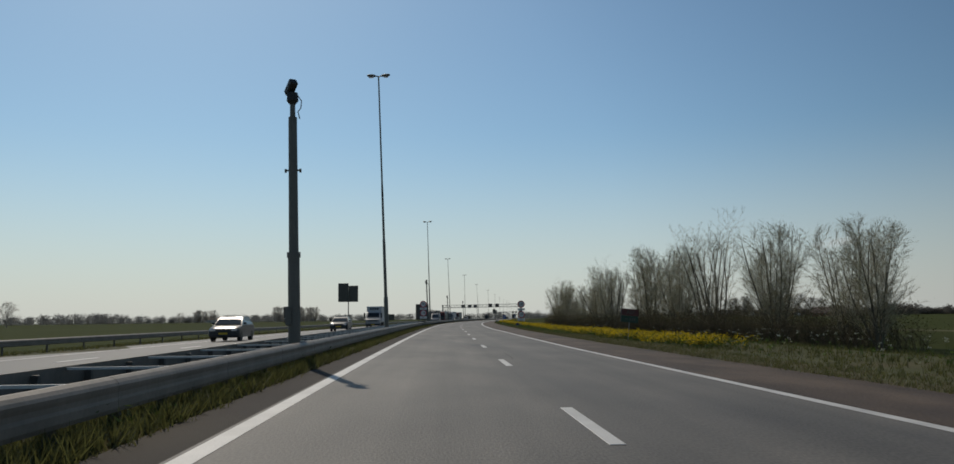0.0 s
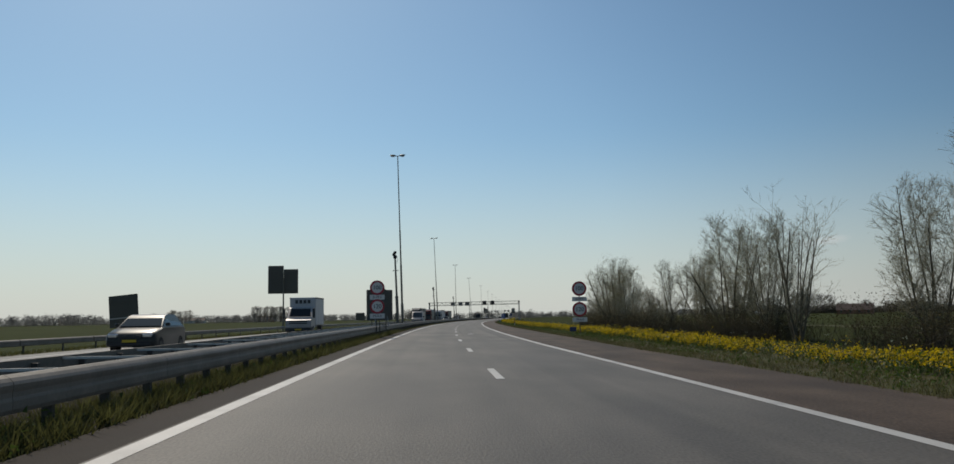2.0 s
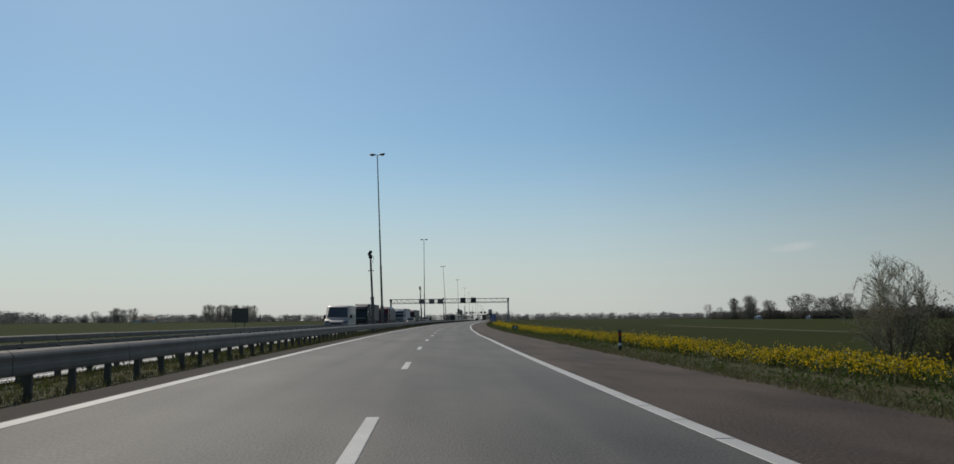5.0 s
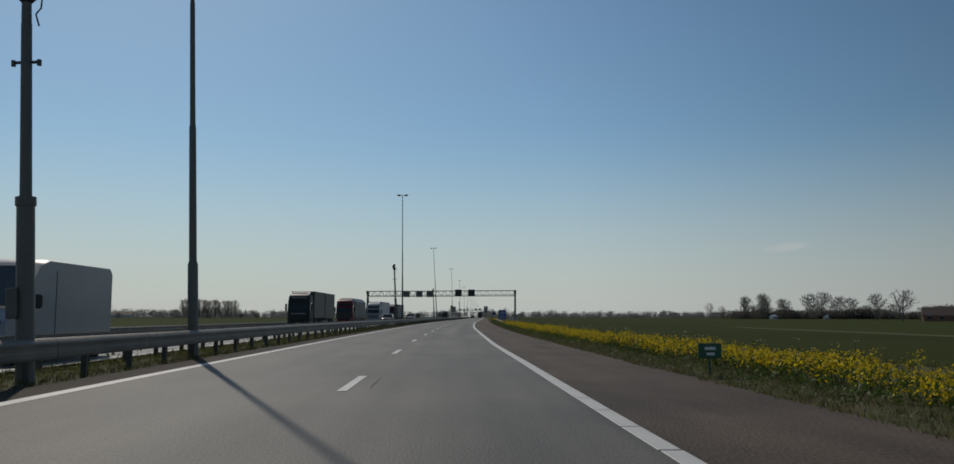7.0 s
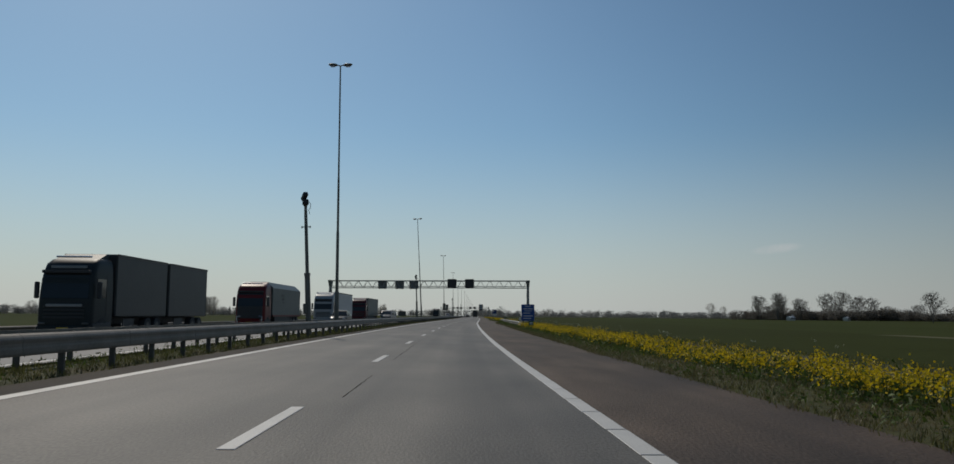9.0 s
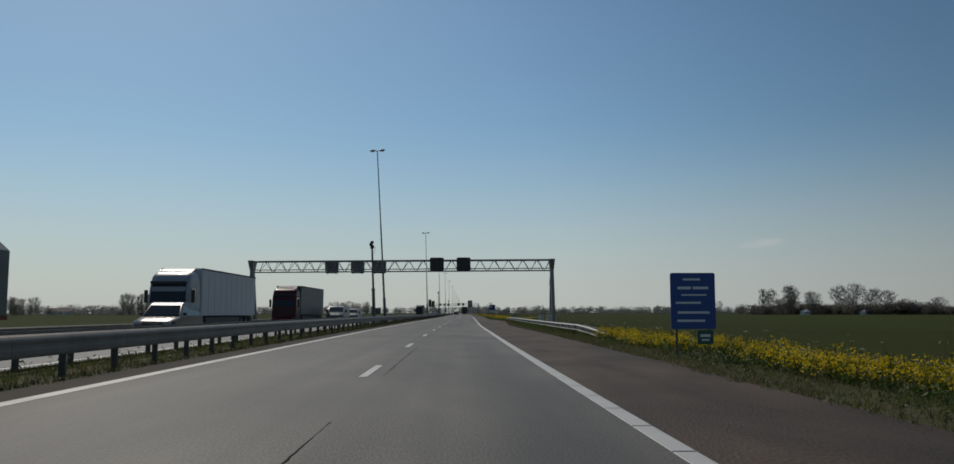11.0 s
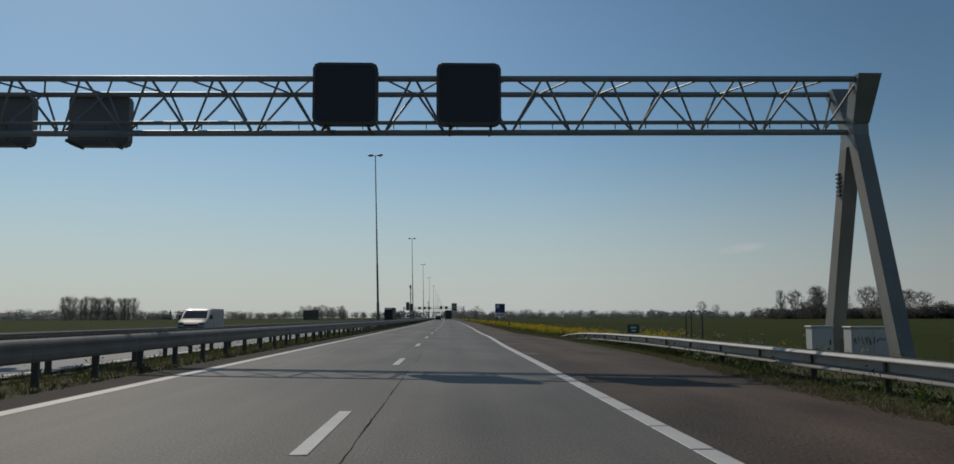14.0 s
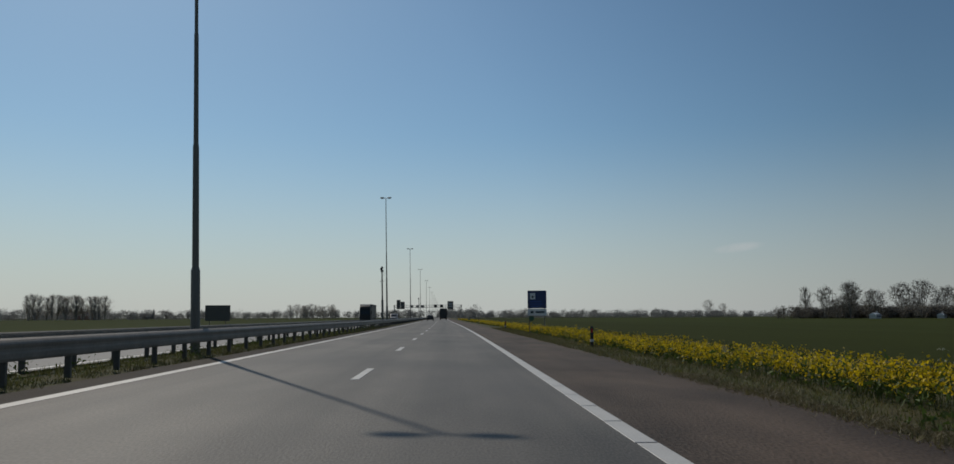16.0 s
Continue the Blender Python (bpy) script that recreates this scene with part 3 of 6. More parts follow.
def build_median_rail():
    rail = thing("guard_rail", "double-sided galvanised guard rail on posts along the grassy median", "guard rail", kind="")
    beams = {1: beam_mesh(4.0, 0.33, 1), -1: beam_mesh(4.0, 0.33, -1)}
    post = Shape().box(-0.05, 0.05, -0.03, 0.03, -0.02, 0.62).mesh("post", ZINC_DARK)
    spacer = Shape().box(-0.64, 0.64, -0.02, 0.02, -0.015, 0.015).mesh("cross_bar", CABINET)
    s = -12.0
    n = 0
    far = {1: Shape(), -1: Shape()}
    fpost = Shape()
    while s < 900:
        top = rail_top(s)
        pitch = math.degrees(math.atan2(rail_top(s + 4) - top, 4))
        for face, d in ((1, -4.62), (-1, -5.95)):
            place = there(s, d, top - 0.165 - level(d)) @ pose(0, 0, 0, pitch, 0, 0)
            if s < 480:
                part("rail_beam", beams[face], ZINC, rail, place=place)
            else:
                far[face].add([v.co for v in beams[face].vertices], [tuple(p.vertices) for p in beams[face].polygons], place)
        s += 4.0 * math.cos(math.atan(road_slope(s)))
    s = -12.0
    while s < 760:
        if s < 480:
            part("post", post, ZINC_DARK, rail, place=there(s, -4.68, sink(s)))
        else:
            fpost.add([v.co for v in post.vertices], [tuple(p.vertices) for p in post.polygons], there(s, -4.68, sink(s)))
        fpost.add([v.co for v in post.vertices], [tuple(p.vertices) for p in post.polygons], there(s + 0.9, -5.88, sink(s)))
        if s < 110 and n % 2 == 0:
            part("cross_bar", spacer, ZINC, rail, place=there(s + 0.4, -5.28, rail_top(s) - 0.03 - level(-5.28)))
        s += 1.35 if s < 180 else 2.0
        n += 1
    for face in far:
        tagged(part("rail_beams_beyond", far[face], RAIL, rail), kind="stuff")
    tagged(part("posts_beyond", fpost, ZINC_DARK, rail), kind="stuff")


build_median_rail()


def build_outer_rail():
    rail = thing("guard_rail", "galvanised guard rail on the outer side of the opposite carriageway", "guard rail")
    beam = beam_mesh(8.0, 0.31, 1)
    post = Shape().box(-0.04, 0.04, -0.03, 0.03, -0.05, 0.62).mesh("post", ZINC_DARK)
    far = Shape()
    s = -60.0
    while s < 1200:
        pl = there(s, -20.3, 0.53)
        if s < 620:
            part("rail_beam", beam, ZINC, rail, place=pl)
            for q in (0.5, 4.5):
                part("post", post, ZINC_DARK, rail, place=there(s + q, -20.36))
        else:
            far.add([v.co for v in beam.vertices], [tuple(p.vertices) for p in beam.polygons], pl)
        s += 8.0 * math.cos(math.atan(road_slope(s)))
    tagged(part("rail_beams_beyond", far, RAIL, rail), kind="stuff")


build_outer_rail()


def build_side_rail():
    """The short rail that shields the gantry's foot."""
    rail = thing("guard_rail", "short galvanised guard rail with sloping ends before the gantry foot", "guard rail")
    pr = [(0.0, -0.165), (0.05, -0.165), (0.13, -0.142), (0.13, -0.125), (0.02, -0.1), (-0.1, -0.075), (-0.1, 0.068), (0.02, 0.085), (0.12, 0.1), (0.12, 0.118), (0.07, 0.155), (0.0, 0.165)]

    def line(s):
        d = float(np.interp(s, [322, 332, 345, 360, 418, 432], [8.4, 8.15, 8.02, 8.0, 8.0, 7.95]))
        top = float(np.interp(s, [322, 335, 360, 398, 409, 416, 422, 433], [-0.15, 0.41, 0.42, 0.43, 0.34, 0.2, -0.12, -0.3]))
        return d, top

    edges = [322 + 3.7 * i for i in range(28)]
    for a, b in zip(edges, edges[1:]):
        for face, off in ((-1, 0.0), (1, 0.22)):
            ring0 = [(face * x, y) for x, y in pr] + [(face * (x - 0.012), y) for x, y in reversed(pr)]
            rings = []
            for s in (a, b):
                d, top = line(s)
                rings.append([tuple(at(s, d + off + x, top - 0.165 + y - level(d + off + x))) for x, y in ring0])
            part("rail_beam", Shape().loft(rings), RAIL_NEW, rail)
    post = Shape().box(-0.05, 0.05, -0.03, 0.03, -0.3, 0.5).mesh("post", ZINC_DARK)
    s = 328.0
    while s < 419:
        d, top = line(s)
        part("post", post, ZINC_DARK, rail, place=there(s, d + 0.11, top - 0.52 - level(d + 0.11)))
        s += 2.66


build_side_rail()


# ---- street lamps ----
def build_lamp():
    lamp = thing("street_lamp", "tall stepped grey steel lamp post with two flat lamp heads", "street lamp", group="lamps along the median")
    part("pole_base", Shape().tube([(0, 0, -0.05), (0, 0, 2.27), (0, 0, 2.36)], [0.134, 0.126, 0.1], 12), POLE, lamp, smooth=True)
    part("pole", Shape().tube([(0, 0, 2.3), (0, 0, 5.78), (0, 0, 5.86)], [0.096, 0.086, 0.074], 12), POLE, lamp, smooth=True)
    part("pole_upper", Shape().tube([(0, 0, 5.8), (0, 0, 9.05), (0, 0, 9.12)], [0.072, 0.064, 0.056], 10), POLE, lamp, smooth=True)
    part("pole_top", Shape().tube([(0, 0, 9.08), (0, 0, 15.99)], [0.054, 0.042], 10), POLE, lamp, smooth=True)
    part("door", Shape().box(-0.06, 0.06, -0.145, -0.12, 0.6, 1.3, 0.01), POLE, lamp)
    for sx in (-1, 1):
        arm = part("arm", Shape().tube([(0, 0, 15.95), (sx * 0.1, 0, 16.00), (sx * 0.24, 0, 16.02)], [0.04, 0.035, 0.03], 8), POLE, lamp, smooth=True)
        h = Shape()
        rings = []
        for x, w, z0, z1 in ((0.16, 0.05, 15.97, 16.05), (0.26, 0.12, 15.95, 16.11), (0.45, 0.15, 15.94, 16.13), (0.62, 0.12, 15.97, 16.13), (0.71, 0.05, 16.03, 16.09)):
            rings.append([(sx * x, w * math.cos(q), (z0 + z1) / 2 + (z1 - z0) / 2 * math.sin(q)) for q in (2 * math.pi * k / 10 for k in range(10))])
        if sx < 0:
            rings = [list(reversed(r)) for r in rings]
        head = part("lamp_head", h.loft(rings), POLE, lamp, "flat oval lamp head", smooth=True)
        part("lens", Shape().box(sx * 0.45 - 0.14, sx * 0.45 + 0.14, -0.09, 0.09, 15.91, 15.96, 0.02), CHROME, head, "clear glass lens")
    return lamp


LAMPS = [(49.85, -5.44), (128.9, -5.155), (207.3, -5.33), (287.8, -5.55), (366.95, -6.12), (446.2, -5.80), (524.6, -5.9), (604.5, -5.8), (684.5, -5.6)]
lamp = build_lamp()
# most of the posts lean a little towards the opposite carriageway
LEAN = [1.8, 1.3, 2.1, 0.5, 3.2, 1.53, 1.0, 0.8, 0.5]


# and they do not stand equally deep in the ground
HEIGHT = [0.99, 1.012, 1.0, 1.0, 1.0, 1.0, 0.985, 1.0, 1.0]


def lamp_pose(s, d, lean, tall=1.0):
    return there(s, d + 16.0 * math.sin(radians(lean))) @ pose(0, 0, 0, 0, -lean, 0) @ Matrix.Diagonal((1, 1, tall, 1))


lamp.matrix_basis = lamp_pose(*LAMPS[0], LEAN[0], HEIGHT[0])
for q, k, tall in list(zip(LAMPS, LEAN, HEIGHT))[1:] + [((766 + 79.5 * i, -5.2), 0.0, 1.0) for i in range(10)]:
    copy_thing(lamp, lamp_pose(*q, k, tall))


# ---- camera masts ----
def build_mast(up=0.0, k=1.0):
    mast = thing("camera_mast", "thick telescopic grey mast with a traffic camera on top", "camera mast", group="camera masts in the median")
    part("mast_foot", Shape().tube([(0, 0, -0.05), (0, 0, 2.86)], [0.165 * k, 0.155 * k], 12), MAST, mast, smooth=True)
    part("collar", Shape().tube([(0, 0, 2.76), (0, 0, 2.9)], 0.18 * k, 12), MAST, mast, smooth=True)
    part("mast_middle", Shape().tube([(0, 0, 2.8), (0, 0, 5.75 + up)], [0.13 * k * k, 0.115 * k * k], 12), MAST, mast, smooth=True)
    bracket = Shape().box(-0.22, 0.22, -0.02, 0.02, 5.08, 5.12)
    bracket.box(-0.22, -0.17, -0.025, 0.025, 5.04, 5.14).box(0.17, 0.22, -0.025, 0.025, 5.04, 5.14)
    part("bracket", bracket, ZINC_DARK, mast)
    part("mast_neck", Shape().tube([(0, 0, 5.7 + up), (0, 0, 6.2 + up)], [0.075, 0.07], 10), MAST, mast, smooth=True)
    part("junction_box", Shape().box(-0.2, -0.04, -0.2, -0.06, 0.98, 1.46, 0.015), MAST, mast, "grey-green junction box")
    neck = Shape().tube([(0, 0, 6.1 + up), (0, 0, 6.2 + up), (0, 0, 6.42 + up)], [0.08, 0.16, 0.14], 10)
    head = part("camera_head", neck, BLACK, mast, "black pan and tilt head", smooth=True)
    body = Shape().box(-0.11, 0.11, -0.27, 0.2, -0.1, 0.1, 0.03)
    cam_body = part("camera_body", body, BLACK, head, place=pose(-0.05, 0.0, 6.54 + up, -38, 0, 35))
    cable = Shape().tube([(0.1, 0, 6.4 + up), (0.24, 0, 6.2 + up), (0.22, 0, 6.0 + up), (0.14, 0, 5.9 + up), (0.19, 0, 5.7 + up)], 0.014, 6)
    part("cable", cable, BLACK, mast, smooth=True)
    return mast


# place up the road, offset of the foot, lean
MASTS = [(20.0, -5.03, 1.0), (124.1, -4.9, 2.05), (199.15, -4.72, 2.9), (278.55, -5.28, 3.0), (358.75, -5.32, 2.2), (518.9, -5.75, 1.2), (676.0, -5.65, 1.2)]


def mast_pose(s, d, lean):
    return there(s, d) @ pose(0, 0, 0, 0, -lean, 0)


build_mast(0.8).matrix_basis = mast_pose(*MASTS[0]) @ Matrix.Diagonal((0.905, 0.905, 0.905, 1))
mast = build_mast(0.0, 0.82)
mast.matrix_basis = mast_pose(*MASTS[1])
for q in MASTS[2:]:
    # the one near the first vans is a little shorter
    copy_thing(mast, mast_pose(*q) @ Matrix.Diagonal((1, 1, 0.955 if q[0] == 199.15 else 1, 1)))


# ---- gantries ----
def build_gantry(s, full=True, shift=0.0):
    g = thing("sign_gantry", "lattice steel gantry spanning both carriageways on splayed legs", "gantry", there(s, shift, -level(0)), group="motorway gantries")
    # a triangular truss: two top chords, one bottom chord with a cable tray above it
    step, n = 1.755, 20
    x0 = 11.65 - step * n
    x1, zb, zt, y0, y1 = 11.65, 6.2, 7.5, -0.8, 0.8
    lift = lambda x: (x - x1) / (x0 - x1) * -0.2
    def bar(name, pts, r, sides=6):
        part(name, Shape().tube([(x, y, z + lift(x)) for x, y, z in pts], r, sides), STEEL, g, smooth=sides > 6)
    bar("chord", [(x0 - 0.5, y0, zt), (x1 + 0.75, y0, zt)], 0.082, 10)
    bar("chord", [(x0 - 0.5, y1, zt), (x1 + 0.75, y1, zt)], 0.078, 10)
    bar("chord", [(x0 - 0.5, 0, zb), (x1 + 0.75, 0, zb)], 0.085, 10)
    bar("cable_tray", [(x0 - 0.5, 0.02, zb + 0.29), (x1 + 0.75, 0.02, zb + 0.29)], 0.058, 8)
    for i in range(n):
        xa = x0 + step * i
        xm, xb = xa + step / 2, xa + step
        for y in (y0, y1):
            bar("lattice_bar", [(xa + 0.05, 0, zb), (xm - 0.05, y, zt)], 0.034)
            bar("lattice_bar", [(xm + 0.05, y, zt), (xb - 0.05, 0, zb)], 0.034)
        if full:
            bar("plan_bracing", [(xa + 0.08, y0, zt), (xm, y1, zt)], 0.026)
            bar("plan_bracing", [(xm, y1, zt), (xb - 0.08, y0, zt)], 0.026)
            for q in (0.3, 1.2):
                part("tray_hanger", Shape().box(xa + q - 0.012, xa + q + 0.012, 0.0, 0.03, zb + lift(xa) + 0.12, zb + lift(xa) + 0.29), ZINC_DARK, g)
    for y in (y0, y1):
        bar("lattice_bar", [(x1 + 0.05, 0, zb), (x1 + 0.72, y, zt)], 0.034)
    # each end is an hourglass: two arms up to the top chords, two splayed legs below the waist
    for x, up in ((x0 - 0.75, -0.2), (x1 + 0.95, 0.0)):
        gz = level(x) - 0.1
        waist = zb + up - 0.12
        part("waist", Shape().loft([[(x - 0.22, -0.4, waist - 0.3), (x + 0.2, -0.4, waist - 0.3), (x + 0.2, 0.4, waist - 0.3), (x - 0.22, 0.4, waist - 0.3)],
                                    [(x - 0.24, -0.36, waist + 0.5), (x + 0.22, -0.36, waist + 0.5), (x + 0.22, 0.36, waist + 0.5), (x - 0.24, 0.36, waist + 0.5)]]), STEEL, g)
        for sy in (-1, 1):
            arm = Shape().loft([[(x - 0.24, sy * 0.2 - 0.22, waist + 0.3), (x + 0.22, sy * 0.2 - 0.22, waist + 0.3), (x + 0.22, sy * 0.2 + 0.22, waist + 0.3), (x - 0.24, sy * 0.2 + 0.22, waist + 0.3)],
                                [(x - 0.34, sy * 0.8 - 0.26, zt + up + 0.1), (x + 0.3, sy * 0.8 - 0.26, zt + up + 0.1), (x + 0.3, sy * 0.8 + 0.26, zt + up + 0.1), (x - 0.34, sy * 0.8 + 0.26, zt + up + 0.1)]])
            part("arm", arm, STEEL, g)
            foot = sy * 2.0
            l = Shape().loft([[(x - 0.2, foot - 0.26, gz), (x + 0.18, foot - 0.26, gz), (x + 0.18, foot + 0.26, gz), (x - 0.2, foot + 0.26, gz)],
                              [(x - 0.22, sy * 0.2 - 0.2, waist - 0.02), (x + 0.2, sy * 0.2 - 0.2, waist - 0.02), (x + 0.2, sy * 0.2 + 0.2, waist - 0.02), (x - 0.22, sy * 0.2 + 0.2, waist - 0.02)]])
            leg = part("leg", l, CONCRETE, g, "pale coated box-section leg")
            part("base_plate", Shape().box(x - 0.38, x + 0.38, foot - 0.4, foot + 0.4, gz, gz + 0.13, 0.02), ZINC_DARK, leg)
            if full and sy > 0:
                for k in range(6):
                    part("rung", Shape().box(x - 0.28, x - 0.2, sy * 0.6 - 0.1, sy * 0.6 + 0.1, waist - 1.6 + 0.12 * k, waist - 1.55 + 0.12 * k), ZINC_DARK, leg)
    for x, w, z0, z1, face in ((-14.65, 1.66, 5.92, 7.4, 1), (-11.45, 1.66, 5.92, 7.4, 1), (-8.76, 1.7, 5.92, 7.4, 1), (-1.52, 1.68, 6.09, 7.72, -1), (1.72, 1.68, 6.09, 7.73, -1)):
        y = -1.22 if face < 0 else 0.86
        c = 0.16
        ring = [(x - w / 2 + c, z0), (x + w / 2 - c, z0), (x + w / 2 - c * 0.3, z0 + c * 0.3), (x + w / 2, z0 + c), (x + w / 2, z1 - c), (x + w / 2 - c * 0.3, z1 - c * 0.3), (x + w / 2 - c, z1), (x - w / 2 + c, z1), (x - w / 2 + c * 0.3, z1 - c * 0.3), (x - w / 2, z1 - c), (x - w / 2, z0 + c), (x - w / 2 + c * 0.3, z0 + c * 0.3)]
        cx, cz = x, (z0 + z1) / 2
        body = Shape().loft([[(a, y, b) for a, b in ring], [(a, y + 0.32, b) for a, b in ring]])
        sig = part("signal_board", body, BLACK if face < 0 else SIGNAL_BACK, g, "unlit black lane signal board" if face < 0 else "grey back of a lane signal board")
        yy = y - 0.012 if face < 0 else y + 0.32
        inner = [(cx + (a - cx) * 0.93, cz + (b - cz) * 0.93) for a, b in ring]
        if face < 0 or full:
            part("screen", Shape().loft([[(a, yy, b) for a, b in inner], [(a, yy + 0.012, b) for a, b in inner]]), SCREEN, sig)
        if face < 0:
            rim = Shape()
            outer = [(cx + (a - cx) * 1.015, cz + (b - cz) * 1.015) for a, b in ring]
            k = len(ring)
            fr = [(a, y - 0.03, b) for a, b in outer] + [(a, y - 0.03, b) for a, b in inner] + [(a, y + 0.01, b) for a, b in outer] + [(a, y + 0.01, b) for a, b in inner]
            fs = []
            for i in range(k):
                j = (i + 1) % k
                fs += [(i, j, k + j, k + i), (2 * k + i, i, j, 2 * k + j)[::-1], (k + i, k + j, 3 * k + j, 3 * k + i)]
            part("rim", rim.add(fr, fs), ZINC_DARK, sig)
        for dx in (-w * 0.3, w * 0.35):
            part("bracket", Shape().box(x + dx - 0.03, x + dx + 0.03, min(y + 0.1, 0.05), max(y + 0.25, -0.05), z0 - 0.06, z0 + 0.02), ZINC_DARK, sig)
    return g


build_gantry(393.4)
build_gantry(880.0, False, -1.0)
build_gantry(1350.0, False)


def gantry_sign():
    """A direction sign on the second gantry."""
    t = thing("direction_sign", "large dark green-grey direction sign on the far gantry", "direction sign", there(879.0, 5.6, -level(5.6)))
    p = part("panel", Shape().box(-1.6, 1.6, -0.2, 0.0, 4.9, 9.6, 0.05), BACK, t)
    part("border", Shape().box(-1.45, 1.45, -0.215, -0.2, 9.3, 9.4), SIGN_WHITE, p)
    for z in (8.3, 7.4, 6.4):
        part("text_bar", Shape().box(-1.2, 1.0, -0.215, -0.2, z, z + 0.35), SIGN_WHITE, p)



def gantry_back():
    """Backs of direction signs for the other carriageway, on the second gantry."""
    t = thing("direction_sign", "two dark backs of direction signs on the far gantry", "direction sign", there(880.9, -1.0, -level(0)))
    for x0, x1, z0, z1 in ((-23.0, -20.9, 5.3, 10.3), (-20.8, -18.6, 5.3, 9.3)):
        p = part("panel", Shape().box(x0, x1, 0.0, 0.12, z0, z1, 0.03), BACK, t)
        for z in (z0 + 0.8, (z0 + z1) / 2, z1 - 0.8):
            part("stiffener", Shape().box(x0 + 0.1, x1 - 0.1, -0.06, 0.0, z - 0.06, z + 0.06), ZINC_DARK, p)


gantry_sign()
gantry_back()


# ---- signs and boards ----
def text_part(name, words, size, mat, parent, place):
    """Raised lettering, facing the local -y side."""
    cu = bpy.data.curves.new("lettering", "FONT")
    cu.body, cu.size, cu.align_x, cu.align_y, cu.extrude, cu.offset = words, size, "CENTER", "CENTER", 0.003, 0.006 * size
    tmp = bpy.data.objects.new("lettering", cu)
    me = bpy.data.meshes.new_from_object(tmp)
    bpy.data.objects.remove(tmp)
    me.materials.clear()
    me.materials.append(mat)
    return part(name, me, mat, parent, place=place @ pose(0, 0, 0, 90, 0, 0))


def rounded(w, h, r, n=4):
    out = []
    for cx, cz, a in ((w / 2 - r, -h / 2 + r, -90), (w / 2 - r, h / 2 - r, 0), (-w / 2 + r, h / 2 - r, 90), (-w / 2 + r, -h / 2 + r, 180)):
        for i in range(n + 1):
            q = radians(a + 90 * i / n)
            out.append((cx + r * math.cos(q), cz + r * math.sin(q)))
    return out


def plate(w, h, r, x, z, y0, y1):
    ring = rounded(w, h, r)
    return Shape().loft([[(x + a, y0, z + b) for a, b in ring], [(x + a, y1, z + b) for a, b in ring]])


def speed_signs(s, d, zs, base, label, posts, k=1.0):
    """Two round speed limit signs, each over a plate with its hours."""
    t = thing("speed_limit_sign", label, "traffic sign", there(s, d, -level(d)))
    for x in posts:
        part("post", Shape().tube([(x, 0.06, base), (x, 0.06, zs[0] + 0.32)], 0.03, 8), ZINC_DARK, t, smooth=True)
    big_k = k
    for k, (num, hours) in enumerate((("100", "6-19 h"), ("120", "19-6 h"))):
        z, zp = zs[2 * k], zs[2 * k + 1]
        disc = part("disc", Shape().disc(0, 0.0, z, 0.405 * big_k, 0.03, "y", 40), BACK, t)
        part("red_ring", Shape().disc(0, -0.018, z, 0.4 * big_k, 0.006, "y", 40), SIGN_RED, disc, "red ring")
        part("white_face", Shape().disc(0, -0.024, z, 0.295 * big_k, 0.006, "y", 40), SIGN_WHITE, disc, "white face")
        text_part("number", num, 0.32 * big_k, BLACK, disc, pose(0, -0.03, z))
        pl = part("hours_plate", plate(0.81 * big_k, 0.27, 0.03, 0, zp, -0.014, 0.014), SIGN_WHITE, t, "white plate with black hours")
        text_part("hours", hours, 0.19, BLACK, pl, pose(0, -0.018, zp))
        part("clamp", Shape().box(-0.05, 0.05, 0.015, 0.1, z - 0.03, z + 0.03), ZINC_DARK, disc)
    return t


speed_signs(103.5, 7.47, (2.77, 2.13, 1.5, 0.88), -0.2, "round 100 and 120 speed signs with hour plates on the verge", (0.0,), 1.11)
speed_signs(98.7, -4.47, (2.79, 2.27, 1.76, 1.24), 0.1, "round 100 and 120 speed signs on the median guard rail", (-0.05, 0.12))


def sign_back(s, d, w, h, z0, turn, label, ground=True, strip_z=None, posts=(0.0,)):
    """A sign seen from behind: panel, stiffening rails and posts."""
    t = thing("sign_board", label, "sign board", there(s, d, -level(d), turn))
    g = level(d) - 0.05
    panel = part("panel", plate(w, h, 0.05, 0, z0 + h / 2, 0.0, 0.03), BACK, t)
    for f in (0.22, 0.78):
        part("stiffener", Shape().box(-w / 2 + 0.05, w / 2 - 0.05, -0.035, 0.0, z0 + h * f - 0.03, z0 + h * f + 0.03), BACK, t)
    for x in posts:
        part("post", Shape().tube([(x, 0.075, g if ground else z0 - 0.5), (x, 0.075, z0 + h * 0.95)], 0.04, 8), POLE, t, smooth=True)
    if strip_z is not None:
        part("pale_strip", Shape().box(-w / 2, w / 2, -0.042, -0.036, strip_z, strip_z + 0.05), SIGN_WHITE, t, "pale strip")
    return t


